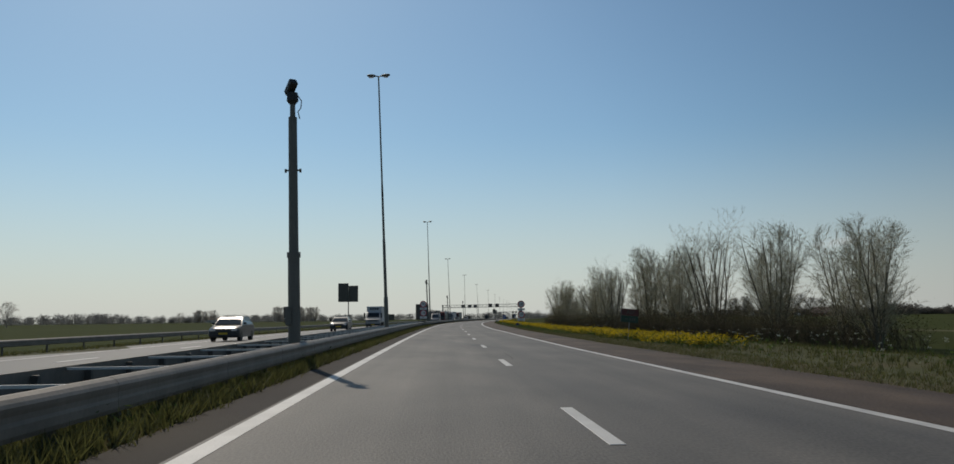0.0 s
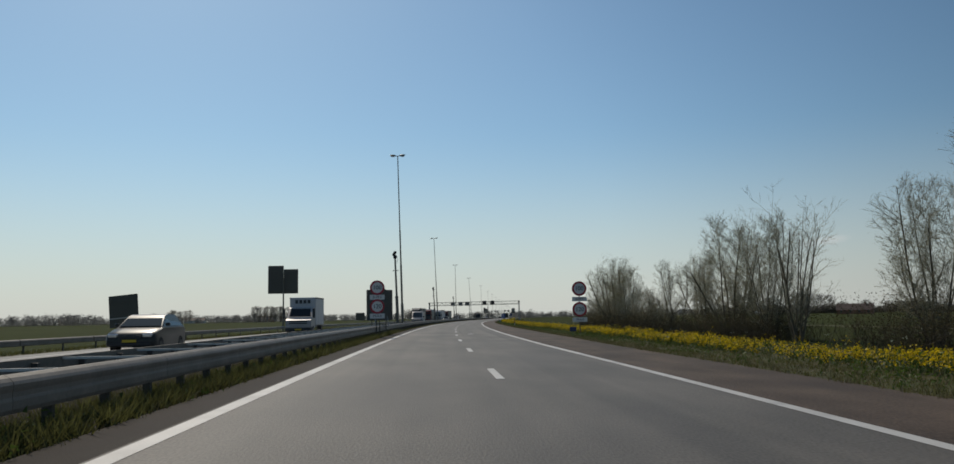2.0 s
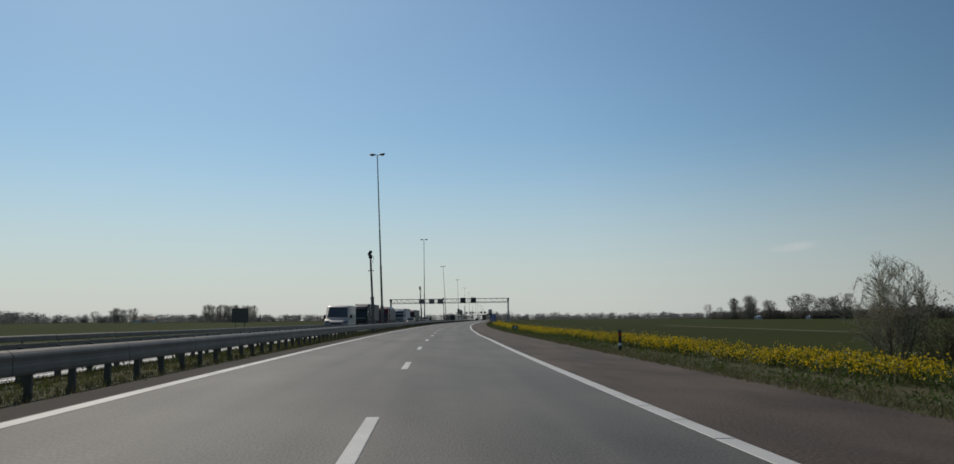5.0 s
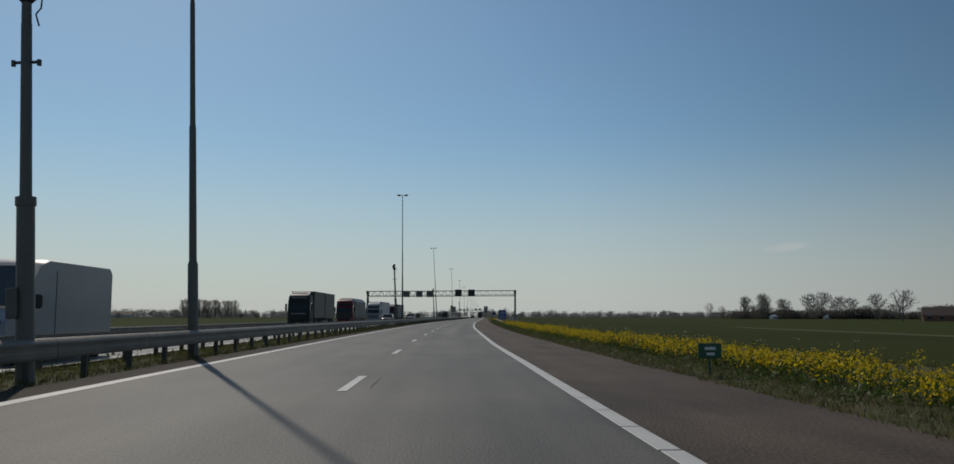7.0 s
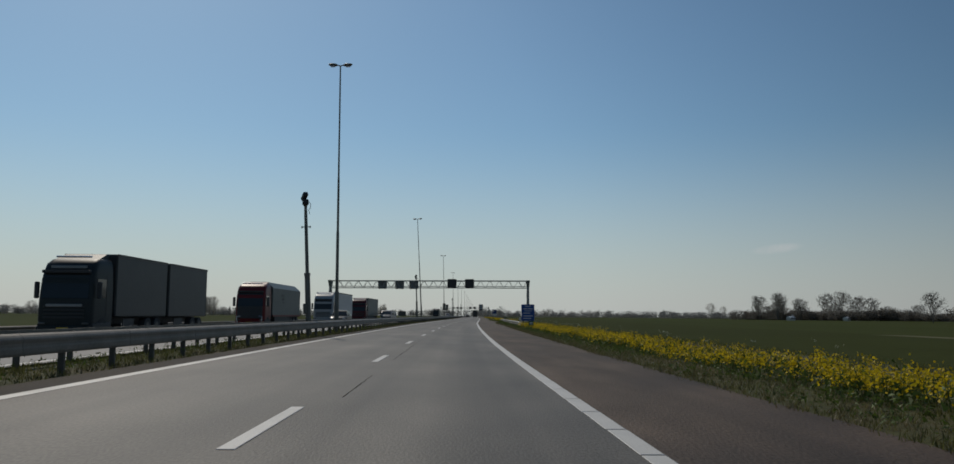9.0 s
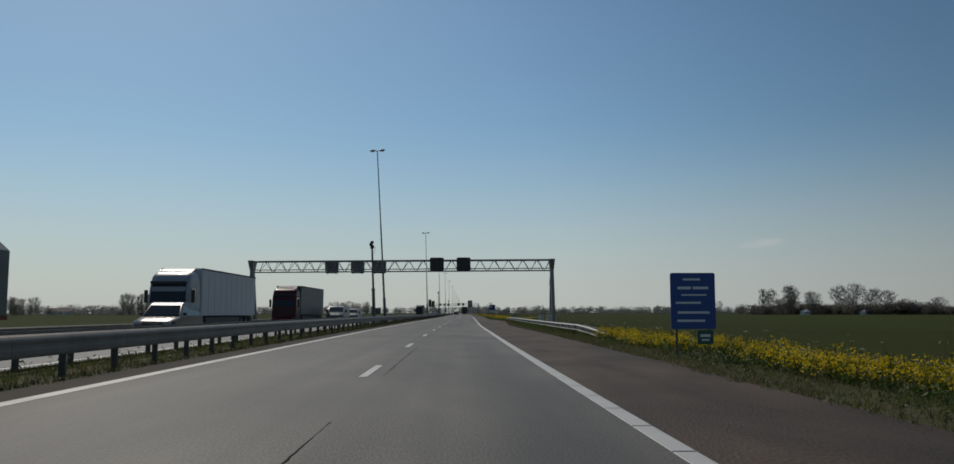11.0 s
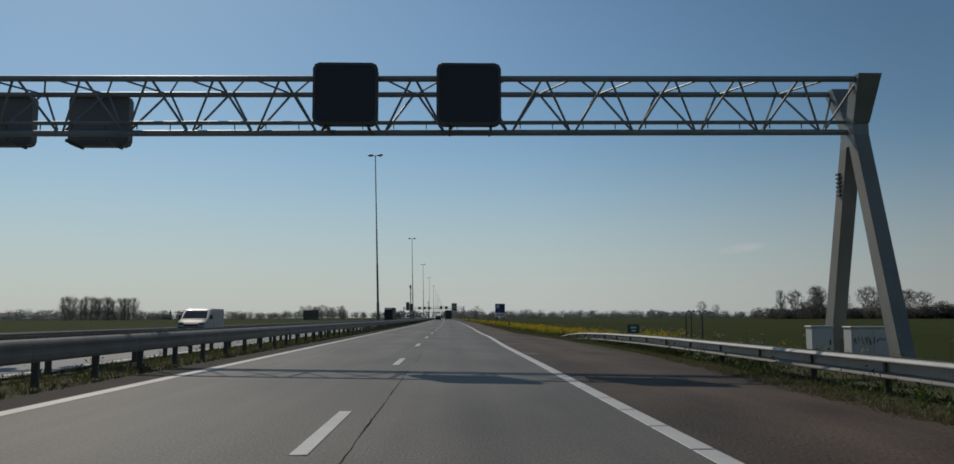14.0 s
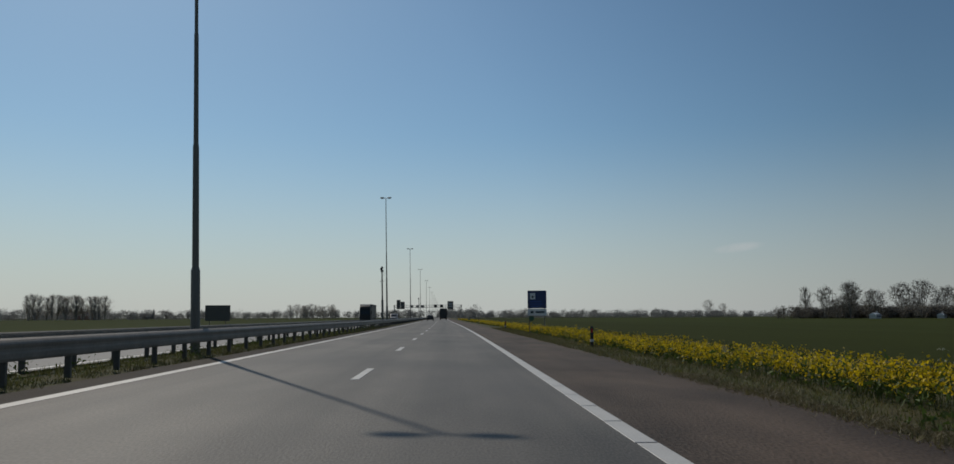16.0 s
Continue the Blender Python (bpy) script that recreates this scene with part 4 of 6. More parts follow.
b = sign_back(105.9, -4.92, 1.73, 1.94, 0.98, 24, "dark grey back of a large sign over the median rail", True, None, (-0.5, 0.45))
part("brace", Shape().tube([(-0.6, -0.9, 0.55), (-0.35, -0.15, 1.35)], 0.025, 6), ZINC, b, "bare metal brace", smooth=True)
part("brace", Shape().tube([(0.3, -0.9, 0.55), (0.45, -0.15, 1.25)], 0.025, 6), ZINC, b, "bare metal brace", smooth=True)
part("lifting_eye", Shape().disc(0.35, 0.0, 2.95, 0.05, 0.03, "y", 12), BACK, b)
b = sign_back(108.4, -21.8, 2.1, 2.1, 0.78, -12, "tilted dark square sign back with a pale strip beyond the rail", True, 1.35, (-0.6, 0.6))
b.matrix_basis = b.matrix_basis @ pose(0, 0, 0, 0, -4.5, 0)
sign_back(224.0, -21.8, 1.9, 1.55, 0.85, -8, "dark back of a small square sign beyond the outer rail", True, None, (-0.5, 0.5))
sign_back(509.0, -21.9, 2.55, 1.6, 0.7, 0, "dark green-grey back of a wide sign beyond the outer rail", True, None, (-0.8, 0.8))


def double_board(s, d):
    t = thing("sign_board", "two joined dark sign backs of unequal height on one tall pole", "sign board", there(s, d, -level(d)))
    part("pole", Shape().tube([(0, -0.1, -0.5), (0, -0.1, 2.2), (0, -0.1, 6.4)], [0.11, 0.1, 0.08], 10), POLE, t, smooth=True)
    part("panel", plate(1.94, 3.5, 0.04, -0.98, 6.13, 0.0, 0.04), BACK, t)
    part("panel", plate(1.8, 3.05, 0.04, 0.91, 5.9, 0.0, 0.04), BACK, t)
    for z in (4.7, 5.8, 6.8):
        part("stiffener", Shape().box(-1.7, 1.75, -0.04, 0.0, z - 0.03, z + 0.03), BACK, t)


double_board(157.2, -21.66)


def text_bars(parent, mat, rows, y):
    """Unreadable writing as plain bars: (x0, x1, z, height)."""
    for x0, x1, z, h in rows:
        part("text_bar", Shape().box(x0, x1, y, y + 0.004, z - h / 2, z + h / 2), mat, parent)


def blue_sign():
    t = thing("information_sign", "blue information sign with white lines of text on the verge", "traffic sign", there(313.0, 7.6, -level(7.6)))
    for x in (-0.42, 0.42):
        part("post", Shape().tube([(x, 0.06, -0.25), (x, 0.06, 2.0)], 0.03, 8), ZINC_DARK, t, smooth=True)
    p = part("panel", plate(1.16, 1.44, 0.05, 0, 1.35, -0.015, 0.015), SIGN_BLUE, t)
    text_bars(p, SIGN_WHITE, [(-0.25, 0.2, 1.9, 0.05), (-0.4, -0.05, 1.68, 0.07), (0.0, 0.4, 1.68, 0.07), (-0.3, 0.35, 1.5, 0.04), (-0.45, 0.2, 1.3, 0.05), (-0.4, 0.42, 1.05, 0.06), (-0.42, 0.3, 0.84, 0.06)], -0.021)
    small = part("small_plate", plate(0.42, 0.36, 0.03, 0.3, 0.42, -0.012, 0.012), SIGN_GREEN, t, "small green marker plate")
    text_bars(small, SIGN_WHITE, [(0.17, 0.43, 0.46, 0.07), (0.2, 0.4, 0.35, 0.05)], -0.018)


def service_sign():
    t = thing("information_sign", "dark blue services sign with a white symbol on two posts", "traffic sign", there(479.0, 7.62, -level(7.62)))
    for x in (-0.5, 0.5):
        part("post", Shape().tube([(x, 0.06, -0.25), (x, 0.06, 2.7)], 0.035, 8), ZINC_DARK, t, smooth=True)
    p = part("panel", plate(1.28, 1.2, 0.05, 0, 2.2, -0.015, 0.015), SIGN_NAVY, t)
    part("symbol", plate(0.36, 0.42, 0.03, -0.3, 2.42, -0.02, -0.014), SIGN_WHITE, p, "white symbol panel")
    part("symbol_mark", Shape().box(-0.36, -0.24, -0.026, -0.021, 2.3, 2.44), BLACK, p)
    text_bars(p, SIGN_BLUE, [(-0.45, 0.3, 2.05, 0.08), (-0.45, 0.4, 1.88, 0.07), (-0.45, 0.2, 1.73, 0.07)], -0.02)
    q = part("lower_panel", plate(1.28, 0.46, 0.05, 0, 1.34, -0.015, 0.015), SIGN_WHITE, t, "pale lower panel with dark bars")
    text_bars(q, BLACK, [(-0.45, -0.25, 1.34, 0.16), (-0.1, 0.5, 1.34, 0.12)], -0.02)
    r = part("round_plate", Shape().disc(-0.38, 0.0, 0.92, 0.17, 0.02, "y", 24), SIGN_GREEN, t, "round green plate")


blue_sign()
service_sign()


def marker_sign(s, d, z0, w, h, plain=False):
    t = thing("distance_marker", "small dark blue marker plate beside the speed signs" if plain else "small green marker plate on a short post in the verge", "distance marker", there(s, d), group="green distance markers")
    part("post", Shape().tube([(0, 0.03, -0.1), (0, 0.03, z0 + h)], 0.022, 8), SIGN_GREEN, t, smooth=True)
    p = part("panel", plate(w, h, 0.03, 0, z0 + h / 2, -0.01, 0.01), SIGN_NAVY if plain else SIGN_GREEN, t)
    if plain:
        return
    text_bars(p, SIGN_WHITE, [(-w * 0.22, w * 0.25, z0 + h * 0.66, h * 0.2), (-w * 0.15, w * 0.2, z0 + h * 0.3, h * 0.18)], -0.016)


marker_sign(103.0, 6.95, 0.3, 0.4, 0.28, True)
marker_sign(202.7, 6.68, 0.36, 0.46, 0.3)
marker_sign(404.5, 8.65, 0.55, 0.5, 0.36)
marker_sign(600.0, 7.0, 0.5, 0.5, 0.36)


def bollard():
    t = thing("reflector_post", "black and white plastic reflector post in the verge grass", "reflector post", group="reflector posts")
    part("body", Shape().loft([[(-0.06, -0.02, -0.1), (0.06, -0.02, -0.1), (0.05, 0.03, -0.1), (-0.05, 0.03, -0.1)], [(-0.06, -0.02, 0.75), (0.06, -0.02, 0.75), (0.05, 0.03, 0.8), (-0.05, 0.03, 0.8)]]), BLACK, t)
    part("band", Shape().box(-0.066, 0.066, -0.027, 0.036, 0.2, 0.3), SIGN_WHITE, t, "white band")
    part("reflector", Shape().box(-0.03, 0.03, -0.03, -0.02, 0.55, 0.7), TAIL, t, "red reflector")
    return t


bo = bollard()
bo.matrix_basis = there(164.3, 7.6)
for s, d in ((455.0, 7.1), (503.0, 7.2), (560.0, 7.2)):
    copy_thing(bo, there(s, d))


def route_marker():
    """A red route plate over a green distance plate, leaning on one thin post."""
    t = thing("route_marker", "red route number plate over green distance plate, leaning post", "traffic sign", there(44.9, 8.4) @ pose(0, 0, 0, 0, 6, 0))
    part("post", Shape().tube([(0, 0.03, -0.15), (0, 0.03, 1.6)], 0.025, 8), ZINC, t, smooth=True)
    red = part("red_plate", plate(0.94, 0.36, 0.02, 0, 1.5, -0.012, 0.012), SIGN_DULL_SHADED_RED, t, "dull red plate darkened for backlight")
    part("rim", Shape().box(-0.49, -0.472, -0.016, 0.016, 0.96, 1.68), SIGNAL_BACK, red, "pale plate edge")
    # grey lettering for white: the backlit face's shade is put into its colour
    text_part("number", "A27", 0.27, BACK, red, pose(0.02, -0.014, 1.5))
    green = part("green_plate", plate(0.94, 0.36, 0.02, 0, 1.13, -0.012, 0.012), SIGN_SHADED_GREEN, t, "green plate")
    text_bars(green, BACK, [(-0.25, -0.1, 1.13, 0.05), (0.0, 0.06, 1.13, 0.18), (0.12, 0.18, 1.13, 0.18), (0.24, 0.3, 1.13, 0.18)], -0.017)


route_marker()


# ---- gantry cabinets and hooked posts ----
def cabinet(s, d, w, dep, h, label, scrawl):
    t = thing("control_cabinet", label, "control cabinet", there(s, d))
    part("body", Shape().box(-w / 2, w / 2, -dep / 2, dep / 2, 0.06, h, 0.015), CABINET, t)
    part("plinth", Shape().box(-w / 2 + 0.03, w / 2 - 0.03, -dep / 2 + 0.03, dep / 2 - 0.03, -0.1, 0.06), CONCRETE, t)
    part("roof", Shape().box(-w / 2 - 0.03, w / 2 + 0.03, -dep / 2 - 0.03, dep / 2 + 0.03, h, h + 0.05, 0.015), CABINET, t)
    n = 2 if w > 0.9 else 1
    for i in range(n):
        a, c = -w / 2 + 0.03 + i * (w - 0.03) / n, -w / 2 + (i + 1) * (w - 0.03) / n
        door = part("door", Shape().box(a, c, -dep / 2 - 0.014, -dep / 2, 0.1, h - 0.04, 0.006), CABINET, t)
        part("handle", Shape().box(c - 0.08, c - 0.05, -dep / 2 - 0.03, -dep / 2 - 0.014, h * 0.5, h * 0.65), ZINC_DARK, door)
    if scrawl:
        random.seed(12)
        for i in range(9):
            x = -w * 0.42 + i * 0.1
            pts = [(x + random.uniform(-0.03, 0.05), -dep / 2 - 0.018, h * 0.62 + random.uniform(-0.1, 0.14)) for _ in range(4)]
            part("scrawl", Shape().tube(pts, 0.008, 5), BLACK, t, "black sprayed scrawl")


cabinet(393.2, 11.25, 0.58, 0.4, 0.92, "pale grey control cabinet at the gantry foot", False)
cabinet(393.0, 12.5, 1.15, 0.45, 0.9, "wide pale grey control cabinet with black sprayed scrawl", True)


def hooked_post():
    t = thing("hooked_post", "thin bare steel post with a bent top behind the rail", "post", group="hooked posts")
    part("rod", Shape().tube([(0, 0, -0.1), (0, 0, 1.25), (0.03, 0, 1.36), (0.1, 0, 1.42), (0.16, 0, 1.38)], 0.022, 8), ZINC_DARK, t, smooth=True)
    part("foot", Shape().box(-0.08, 0.08, -0.08, 0.08, -0.05, 0.03, 0.01), CONCRETE, t)
    return t


hp = hooked_post()
hp.matrix_basis = there(397.2, 8.75)
for s, d, q in ((397.5, 9.0, 20), (397.0, 9.2, 170), (397.6, 9.4, 10)):
    copy_thing(hp, there(s, d, 0, q))


# ---- vehicles on the opposite carriageway ----
def wheel(parent, x, y, r, w, name="wheel"):
    t = part(name, Shape().disc(x, y, r, r, w, "x", 20), RUBBER, parent, smooth=True)
    sx = 1 if x > 0 else -1
    part("rim", Shape().disc(x + sx * w * 0.42, y, r, r * 0.58, w * 0.2, "x", 14), ZINC_DARK, t)
    return t


def body_loft(outline, half, tuck):
    """A car body: side outline (y, z) swept across x, its edges pulled in at the flanks."""
    s = Shape()
    cy = sum(p[0] for p in outline) / len(outline)
    cz = sum(p[1] for p in outline) / len(outline)
    rings = []
    for f, k in ((-1.0, tuck), (-0.93, 0.985), (-0.6, 1.0), (0.0, 1.005), (0.6, 1.0), (0.93, 0.985), (1.0, tuck)):
        rings.append([(half * f, cy + (y - cy) * k, cz + (z - cz) * k) for y, z in outline])
    return s.loft(rings)


def panel_quad(pts, out):
    """A thin panel through four corners, raised along a normal."""
    p = [Vector(q) for q in pts]
    n = (p[1] - p[0]).cross(p[3] - p[0]).normalized() * out
    s = Shape()
    return s.add([tuple(q) for q in p] + [tuple(q + n) for q in p], [(3, 2, 1, 0), (4, 5, 6, 7), (0, 1, 5, 4), (1, 2, 6, 5), (2, 3, 7, 6), (3, 0, 4, 7)])


def build_car(label, paint, m, l=4.2, w=1.78, h=1.5, kind="car"):
    """Front towards -y."""
    t = thing(kind, label, kind, m)
    f, b = -l / 2, l / 2
    low = [(f + 0.05, 0.3), (f, 0.5), (f + 0.06, 0.68), (f + 0.25, 0.8), (f + 1.05, 0.98), (b - 0.25, 1.0), (b - 0.02, 0.9), (b, 0.5), (b - 0.08, 0.28), (f + 0.5, 0.24)]
    part("body", body_loft(low, w / 2, 0.94), paint, t, smooth=True)
    roof = [(f + 1.0, 0.96), (f + 1.75, h - 0.08), (f + 2.1, h), (b - 0.9, h - 0.02), (b - 0.42, h - 0.2), (b - 0.15, 0.98)]
    cab = Shape()
    part("cabin", cab.loft([[(-(w / 2 - 0.05) if z < 1.1 else -(w / 2 - 0.2), y, z) for y, z in roof], [((w / 2 - 0.05) if z < 1.1 else (w / 2 - 0.2), y, z) for y, z in roof]]), paint, t, smooth=True)
    a = w / 2 - 0.12
    part("windscreen", panel_quad([(-a, f + 1.08, 1.02), (a, f + 1.08, 1.02), (a - 0.12, f + 1.74, h - 0.11), (-a + 0.12, f + 1.74, h - 0.11)], 0.016), GLASS, t, "dark windscreen")
    for sx in (-1, 1):
        xs = sx * (w / 2 - 0.055)
        xt = sx * (w / 2 - 0.19)
        pts = [(xs, f + 1.25, 1.03), (xs, b - 0.45, 1.03), (xt, b - 0.75, h - 0.14), (xt, f + 1.95, h - 0.12)]
        part("side_window", panel_quad(pts if sx < 0 else pts[::-1], 0.014), GLASS, t)
        part("headlight", Shape().box(sx * (w / 2 - 0.26) - 0.17, sx * (w / 2 - 0.26) + 0.17, f - 0.005, f + 0.2, 0.62, 0.76, 0.03), CHROME, t, "clear headlight")
        part("wing_mirror", Shape().box(sx * (w / 2 + 0.07) - 0.09, sx * (w / 2 + 0.07) + 0.09, f + 1.28, f + 1.4, 1.02, 1.15, 0.03), paint, t)
        for y in (f + 0.8, b - 0.75):
            wheel(t, sx * (w / 2 - 0.1), y, 0.31, 0.2)
    part("grille", Shape().box(-0.4, 0.4, f - 0.012, f + 0.1, 0.55, 0.68, 0.02), CHASSIS, t)
    part("bumper", Shape().box(-w / 2 + 0.12, w / 2 - 0.12, f - 0.02, f + 0.1, 0.3, 0.44, 0.03), CHASSIS, t)
    part("number_plate", Shape().box(-0.26, 0.26, f - 0.03, f - 0.012, 0.44, 0.54), PLATE, t)
    return t


def build_van(label, paint, m, l=5.2, w=1.98, h=2.1):
    t = thing("van", label, "van", m)
    f, b = -l / 2, l / 2
    side = [(f + 0.08, 0.32), (f, 0.55), (f + 0.05, 0.85), (f + 0.3, 1.05), (f + 0.75, 1.2), (f + 1.45, h - 0.12), (f + 1.85, h), (b - 0.15, h), (b, h - 0.15), (b, 0.45), (b - 0.05, 0.32)]
    part("body", body_loft(side, w / 2, 0.96), paint, t, smooth=True)
    a = w / 2 - 0.12
    part("windscreen", panel_quad([(-a, f + 0.76, 1.25), (a, f + 0.76, 1.25), (a - 0.1, f + 1.38, h - 0.19), (-a + 0.1, f + 1.38, h - 0.19)], 0.03), SCREENGLASS, t, "pale reflecting windscreen")
    for sx in (-1, 1):
        x = sx * w / 2
        pts = [(x, f + 0.95, 1.2), (x, f + 2.1, 1.2), (x * 0.985, f + 2.1, h - 0.3), (x * 0.985, f + 1.45, h - 0.3)]
        part("side_window", panel_quad(pts if sx < 0 else pts[::-1], 0.016), GLASS, t)
        part("headlight", Shape().box(sx * (w / 2 - 0.28) - 0.18, sx * (w / 2 - 0.28) + 0.18, f - 0.01, f + 0.3, 0.82, 0.96, 0.04), SCREENGLASS, t, "clear headlight")
        part("wing_mirror", Shape().box(sx * (w / 2 + 0.12) - 0.1, sx * (w / 2 + 0.12) + 0.1, f + 1.05, f + 1.18, 1.2, 1.5, 0.04), CHASSIS, t)
        part("door_seam", Shape().box(x * 1.003 - 0.004, x * 1.003 + 0.004, f + 2.2, f + 2.22, 0.45, h - 0.25), CHASSIS, t)
        for y in (f + 0.95, b - 0.95):
            wheel(t, sx * (w / 2 - 0.12), y, 0.34, 0.22)
    part("grille", Shape().box(-0.5, 0.5, f - 0.015, f + 0.1, 0.7, 0.86, 0.03), CHASSIS, t)
    part("bumper", Shape().box(-w / 2 + 0.08, w / 2 - 0.08, f - 0.03, f + 0.12, 0.32, 0.66, 0.05), PLASTIC, t)
    part("number_plate", Shape().box(-0.26, 0.26, f - 0.04, f - 0.028, 0.48, 0.58), PLATE, t)
    return t


def build_truck(label, paint, box_mat, m, boxes, cab_h=3.7, w=2.5, box_h=4.0, small=False, trim=False, slope=0.0, stakes=True):
    """Front at y = 0, going back to +y. boxes: (start, length) of each cargo body."""
    t = thing("truck", label, "truck", m)
    ln = 2.2 if not small else 2.0
    z0 = 0.55 if not small else 0.45
    if small:
        side = [(0.1, z0), (0.0, 0.9), (0.08, 1.15), (0.75, 1.4), (1.3, cab_h - 0.1), (1.6, cab_h), (ln, cab_h), (ln, z0)]
        cab = part("cab", body_loft(side, w / 2 - 0.04, 0.95), paint, t, smooth=True)
    else:
        # boxy cab, rounded in plan, its front leaning back towards the roof
        rings = []
        for z, fr, k in ((z0, 0.08, 0.98), (0.9, 0.0, 1.0), (1.75, 0.02, 1.0), (2.7, 0.14, 0.985), (cab_h - 0.62, 0.26, 0.97), (cab_h - 0.28, 0.45, 0.95), (cab_h - 0.07, 0.8, 0.9), (cab_h, 1.15, 0.84)):
            hw, rad = (w / 2 - 0.04) * k, 0.24
            ring = [(hw, ln, z), (hw, fr + rad + 0.12, z)]
            ring += [(hw - rad + rad * math.cos(q), fr + rad - rad * math.sin(q), z) for q in (math.pi / 8, math.pi / 4, 3 * math.pi / 8)]
            ring += [(hw - rad, fr, z), (-hw + rad, fr, z)]
            ring += [(-hw + rad - rad * math.cos(q), fr + rad - rad * math.sin(q), z) for q in (3 * math.pi / 8, math.pi / 4, math.pi / 8)]
            ring += [(-hw, fr + rad + 0.12, z), (-hw, ln, z)]
            rings.append(ring[::-1])
        cab = part("cab", Shape().loft(rings), paint, t, smooth=True)
        part("cab_skirt", Shape().box(-w / 2 + 0.02, w / 2 - 0.02, 0.5, ln - 0.1, z0 - 0.15, z0 + 0.25, 0.04), CHASSIS, cab)
        if trim:
            for z, y in ((1.48, -0.03), (cab_h - 0.5, 0.3)):
                part("trim_bar", Shape().box(-0.8, 0.8, y - 0.02, y + 0.06, z, z + 0.13, 0.02), ZINC, cab, "pale grey trim bar")
        part("roof_lamp_bar", Shape().tube([(-0.8, 0.75, cab_h + 0.06), (0.8, 0.75, cab_h + 0.06)], 0.045, 8), CHROME, cab)
        for sx in (-1, 1):
            part("door_seam", Shape().box(sx * (w / 2 - 0.035) - 0.006, sx * (w / 2 - 0.035) + 0.006, 1.5, 1.52, 0.95, cab_h - 0.8), CHASSIS, cab)
    a = w / 2 - 0.2
    if small:
        glass = [(-a, 0.8, 1.45), (a, 0.8, 1.45), (a - 0.08, 1.26, cab_h - 0.16), (-a + 0.08, 1.26, cab_h - 0.16)]
    else:
        glass = [(-a, 0.03, 1.85), (a, 0.03, 1.85), (a - 0.05, 0.24, cab_h - 0.75), (-a + 0.05, 0.24, cab_h - 0.75)]
    part("windscreen", panel_quad(glass, 0.04), GLASS, cab, "dark windscreen")
    for sx in (-1, 1):
        x = sx * (w / 2 - 0.04)
        za, zb = (1.4, cab_h - 0.2) if small else (1.9, cab_h - 0.95)
        pts = [(x, 0.95 if small else 0.5, za), (x, 1.75 if small else 1.45, za), (x, 1.75 if small else 1.45, zb), (x, 1.3 if small else 0.55, zb)]
        part("side_window", panel_quad(pts if sx < 0 else pts[::-1], 0.016), GLASS, cab)
        part("wing_mirror", Shape().box(sx * (w / 2 + 0.14) - 0.1, sx * (w / 2 + 0.14) + 0.1, 0.25, 0.4, za - 0.05, za + 0.7, 0.03), CHASSIS, cab)
        part("headlight", Shape().box(sx * (w / 2 - 0.3) - 0.15, sx * (w / 2 - 0.3) + 0.15, -0.03, 0.1, z0 + 0.14, z0 + 0.25, 0.03), CHROME if small else SCREENGLASS, cab, "clear headlight")
        part("corner_step", Shape().box(sx * (w / 2 - 0.1) - 0.08, sx * (w / 2 - 0.1) + 0.08, 0.15, 0.7, z0 - 0.15, z0 + 0.2, 0.03), CHASSIS, cab)
    for k in range(4 if not small else 2):
        zz = z0 + 0.42 + 0.16 * k
        part("grille_bar", Shape().box(-a + 0.15, a - 0.15, -0.03, 0.04, zz, zz + 0.09, 0.015), CHASSIS, cab)
    part("bumper", Shape().box(-w / 2 + 0.06, w / 2 - 0.06, -0.04, 0.2, z0 - 0.2, z0 + 0.1, 0.05), paint if not small else CHASSIS, cab)
    if slope:
        part("front_mask", Shape().box(-w / 2 + 0.22, w / 2 - 0.22, -0.025, 0.06, z0 + 0.3, 1.86, 0.03), CHASSIS, cab, "black front mask")
        for sx in (-1, 1):
            part("bull_bar", Shape().tube([(sx * 0.95, -0.1, z0 - 0.15), (sx * 1.05, -0.1, z0 + 0.45), (sx * 0.75, -0.1, z0 + 0.5)], 0.03, 6), CHROME, cab, "bright metal corner bar")
    part("number_plate", Shape().box(-0.26, 0.26, -0.055, -0.042, z0 - 0.1, z0 + 0.02), PLATE, cab)
    if not small:
        part("sun_visor", Shape().box(-a, a, -0.02, 0.22, cab_h - 0.72, cab_h - 0.58, 0.02), CHASSIS, cab)
        part("roof_deflector", Shape().loft([[(-1.0, 1.0, cab_h - 0.05), (1.0, 1.0, cab_h - 0.05), (1.0, ln, cab_h - 0.05), (-1.0, ln, cab_h - 0.05)], [(-0.95, ln - 0.25, box_h - 0.05), (0.95, ln - 0.25, box_h - 0.05), (0.95, ln, box_h - 0.05), (-0.95, ln, box_h - 0.05)]]), paint, cab)
    r = 0.5 if not small else 0.36
    for sx in (-1, 1):
        wheel(t, sx * (w / 2 - 0.18), 1.15, r, 0.3)
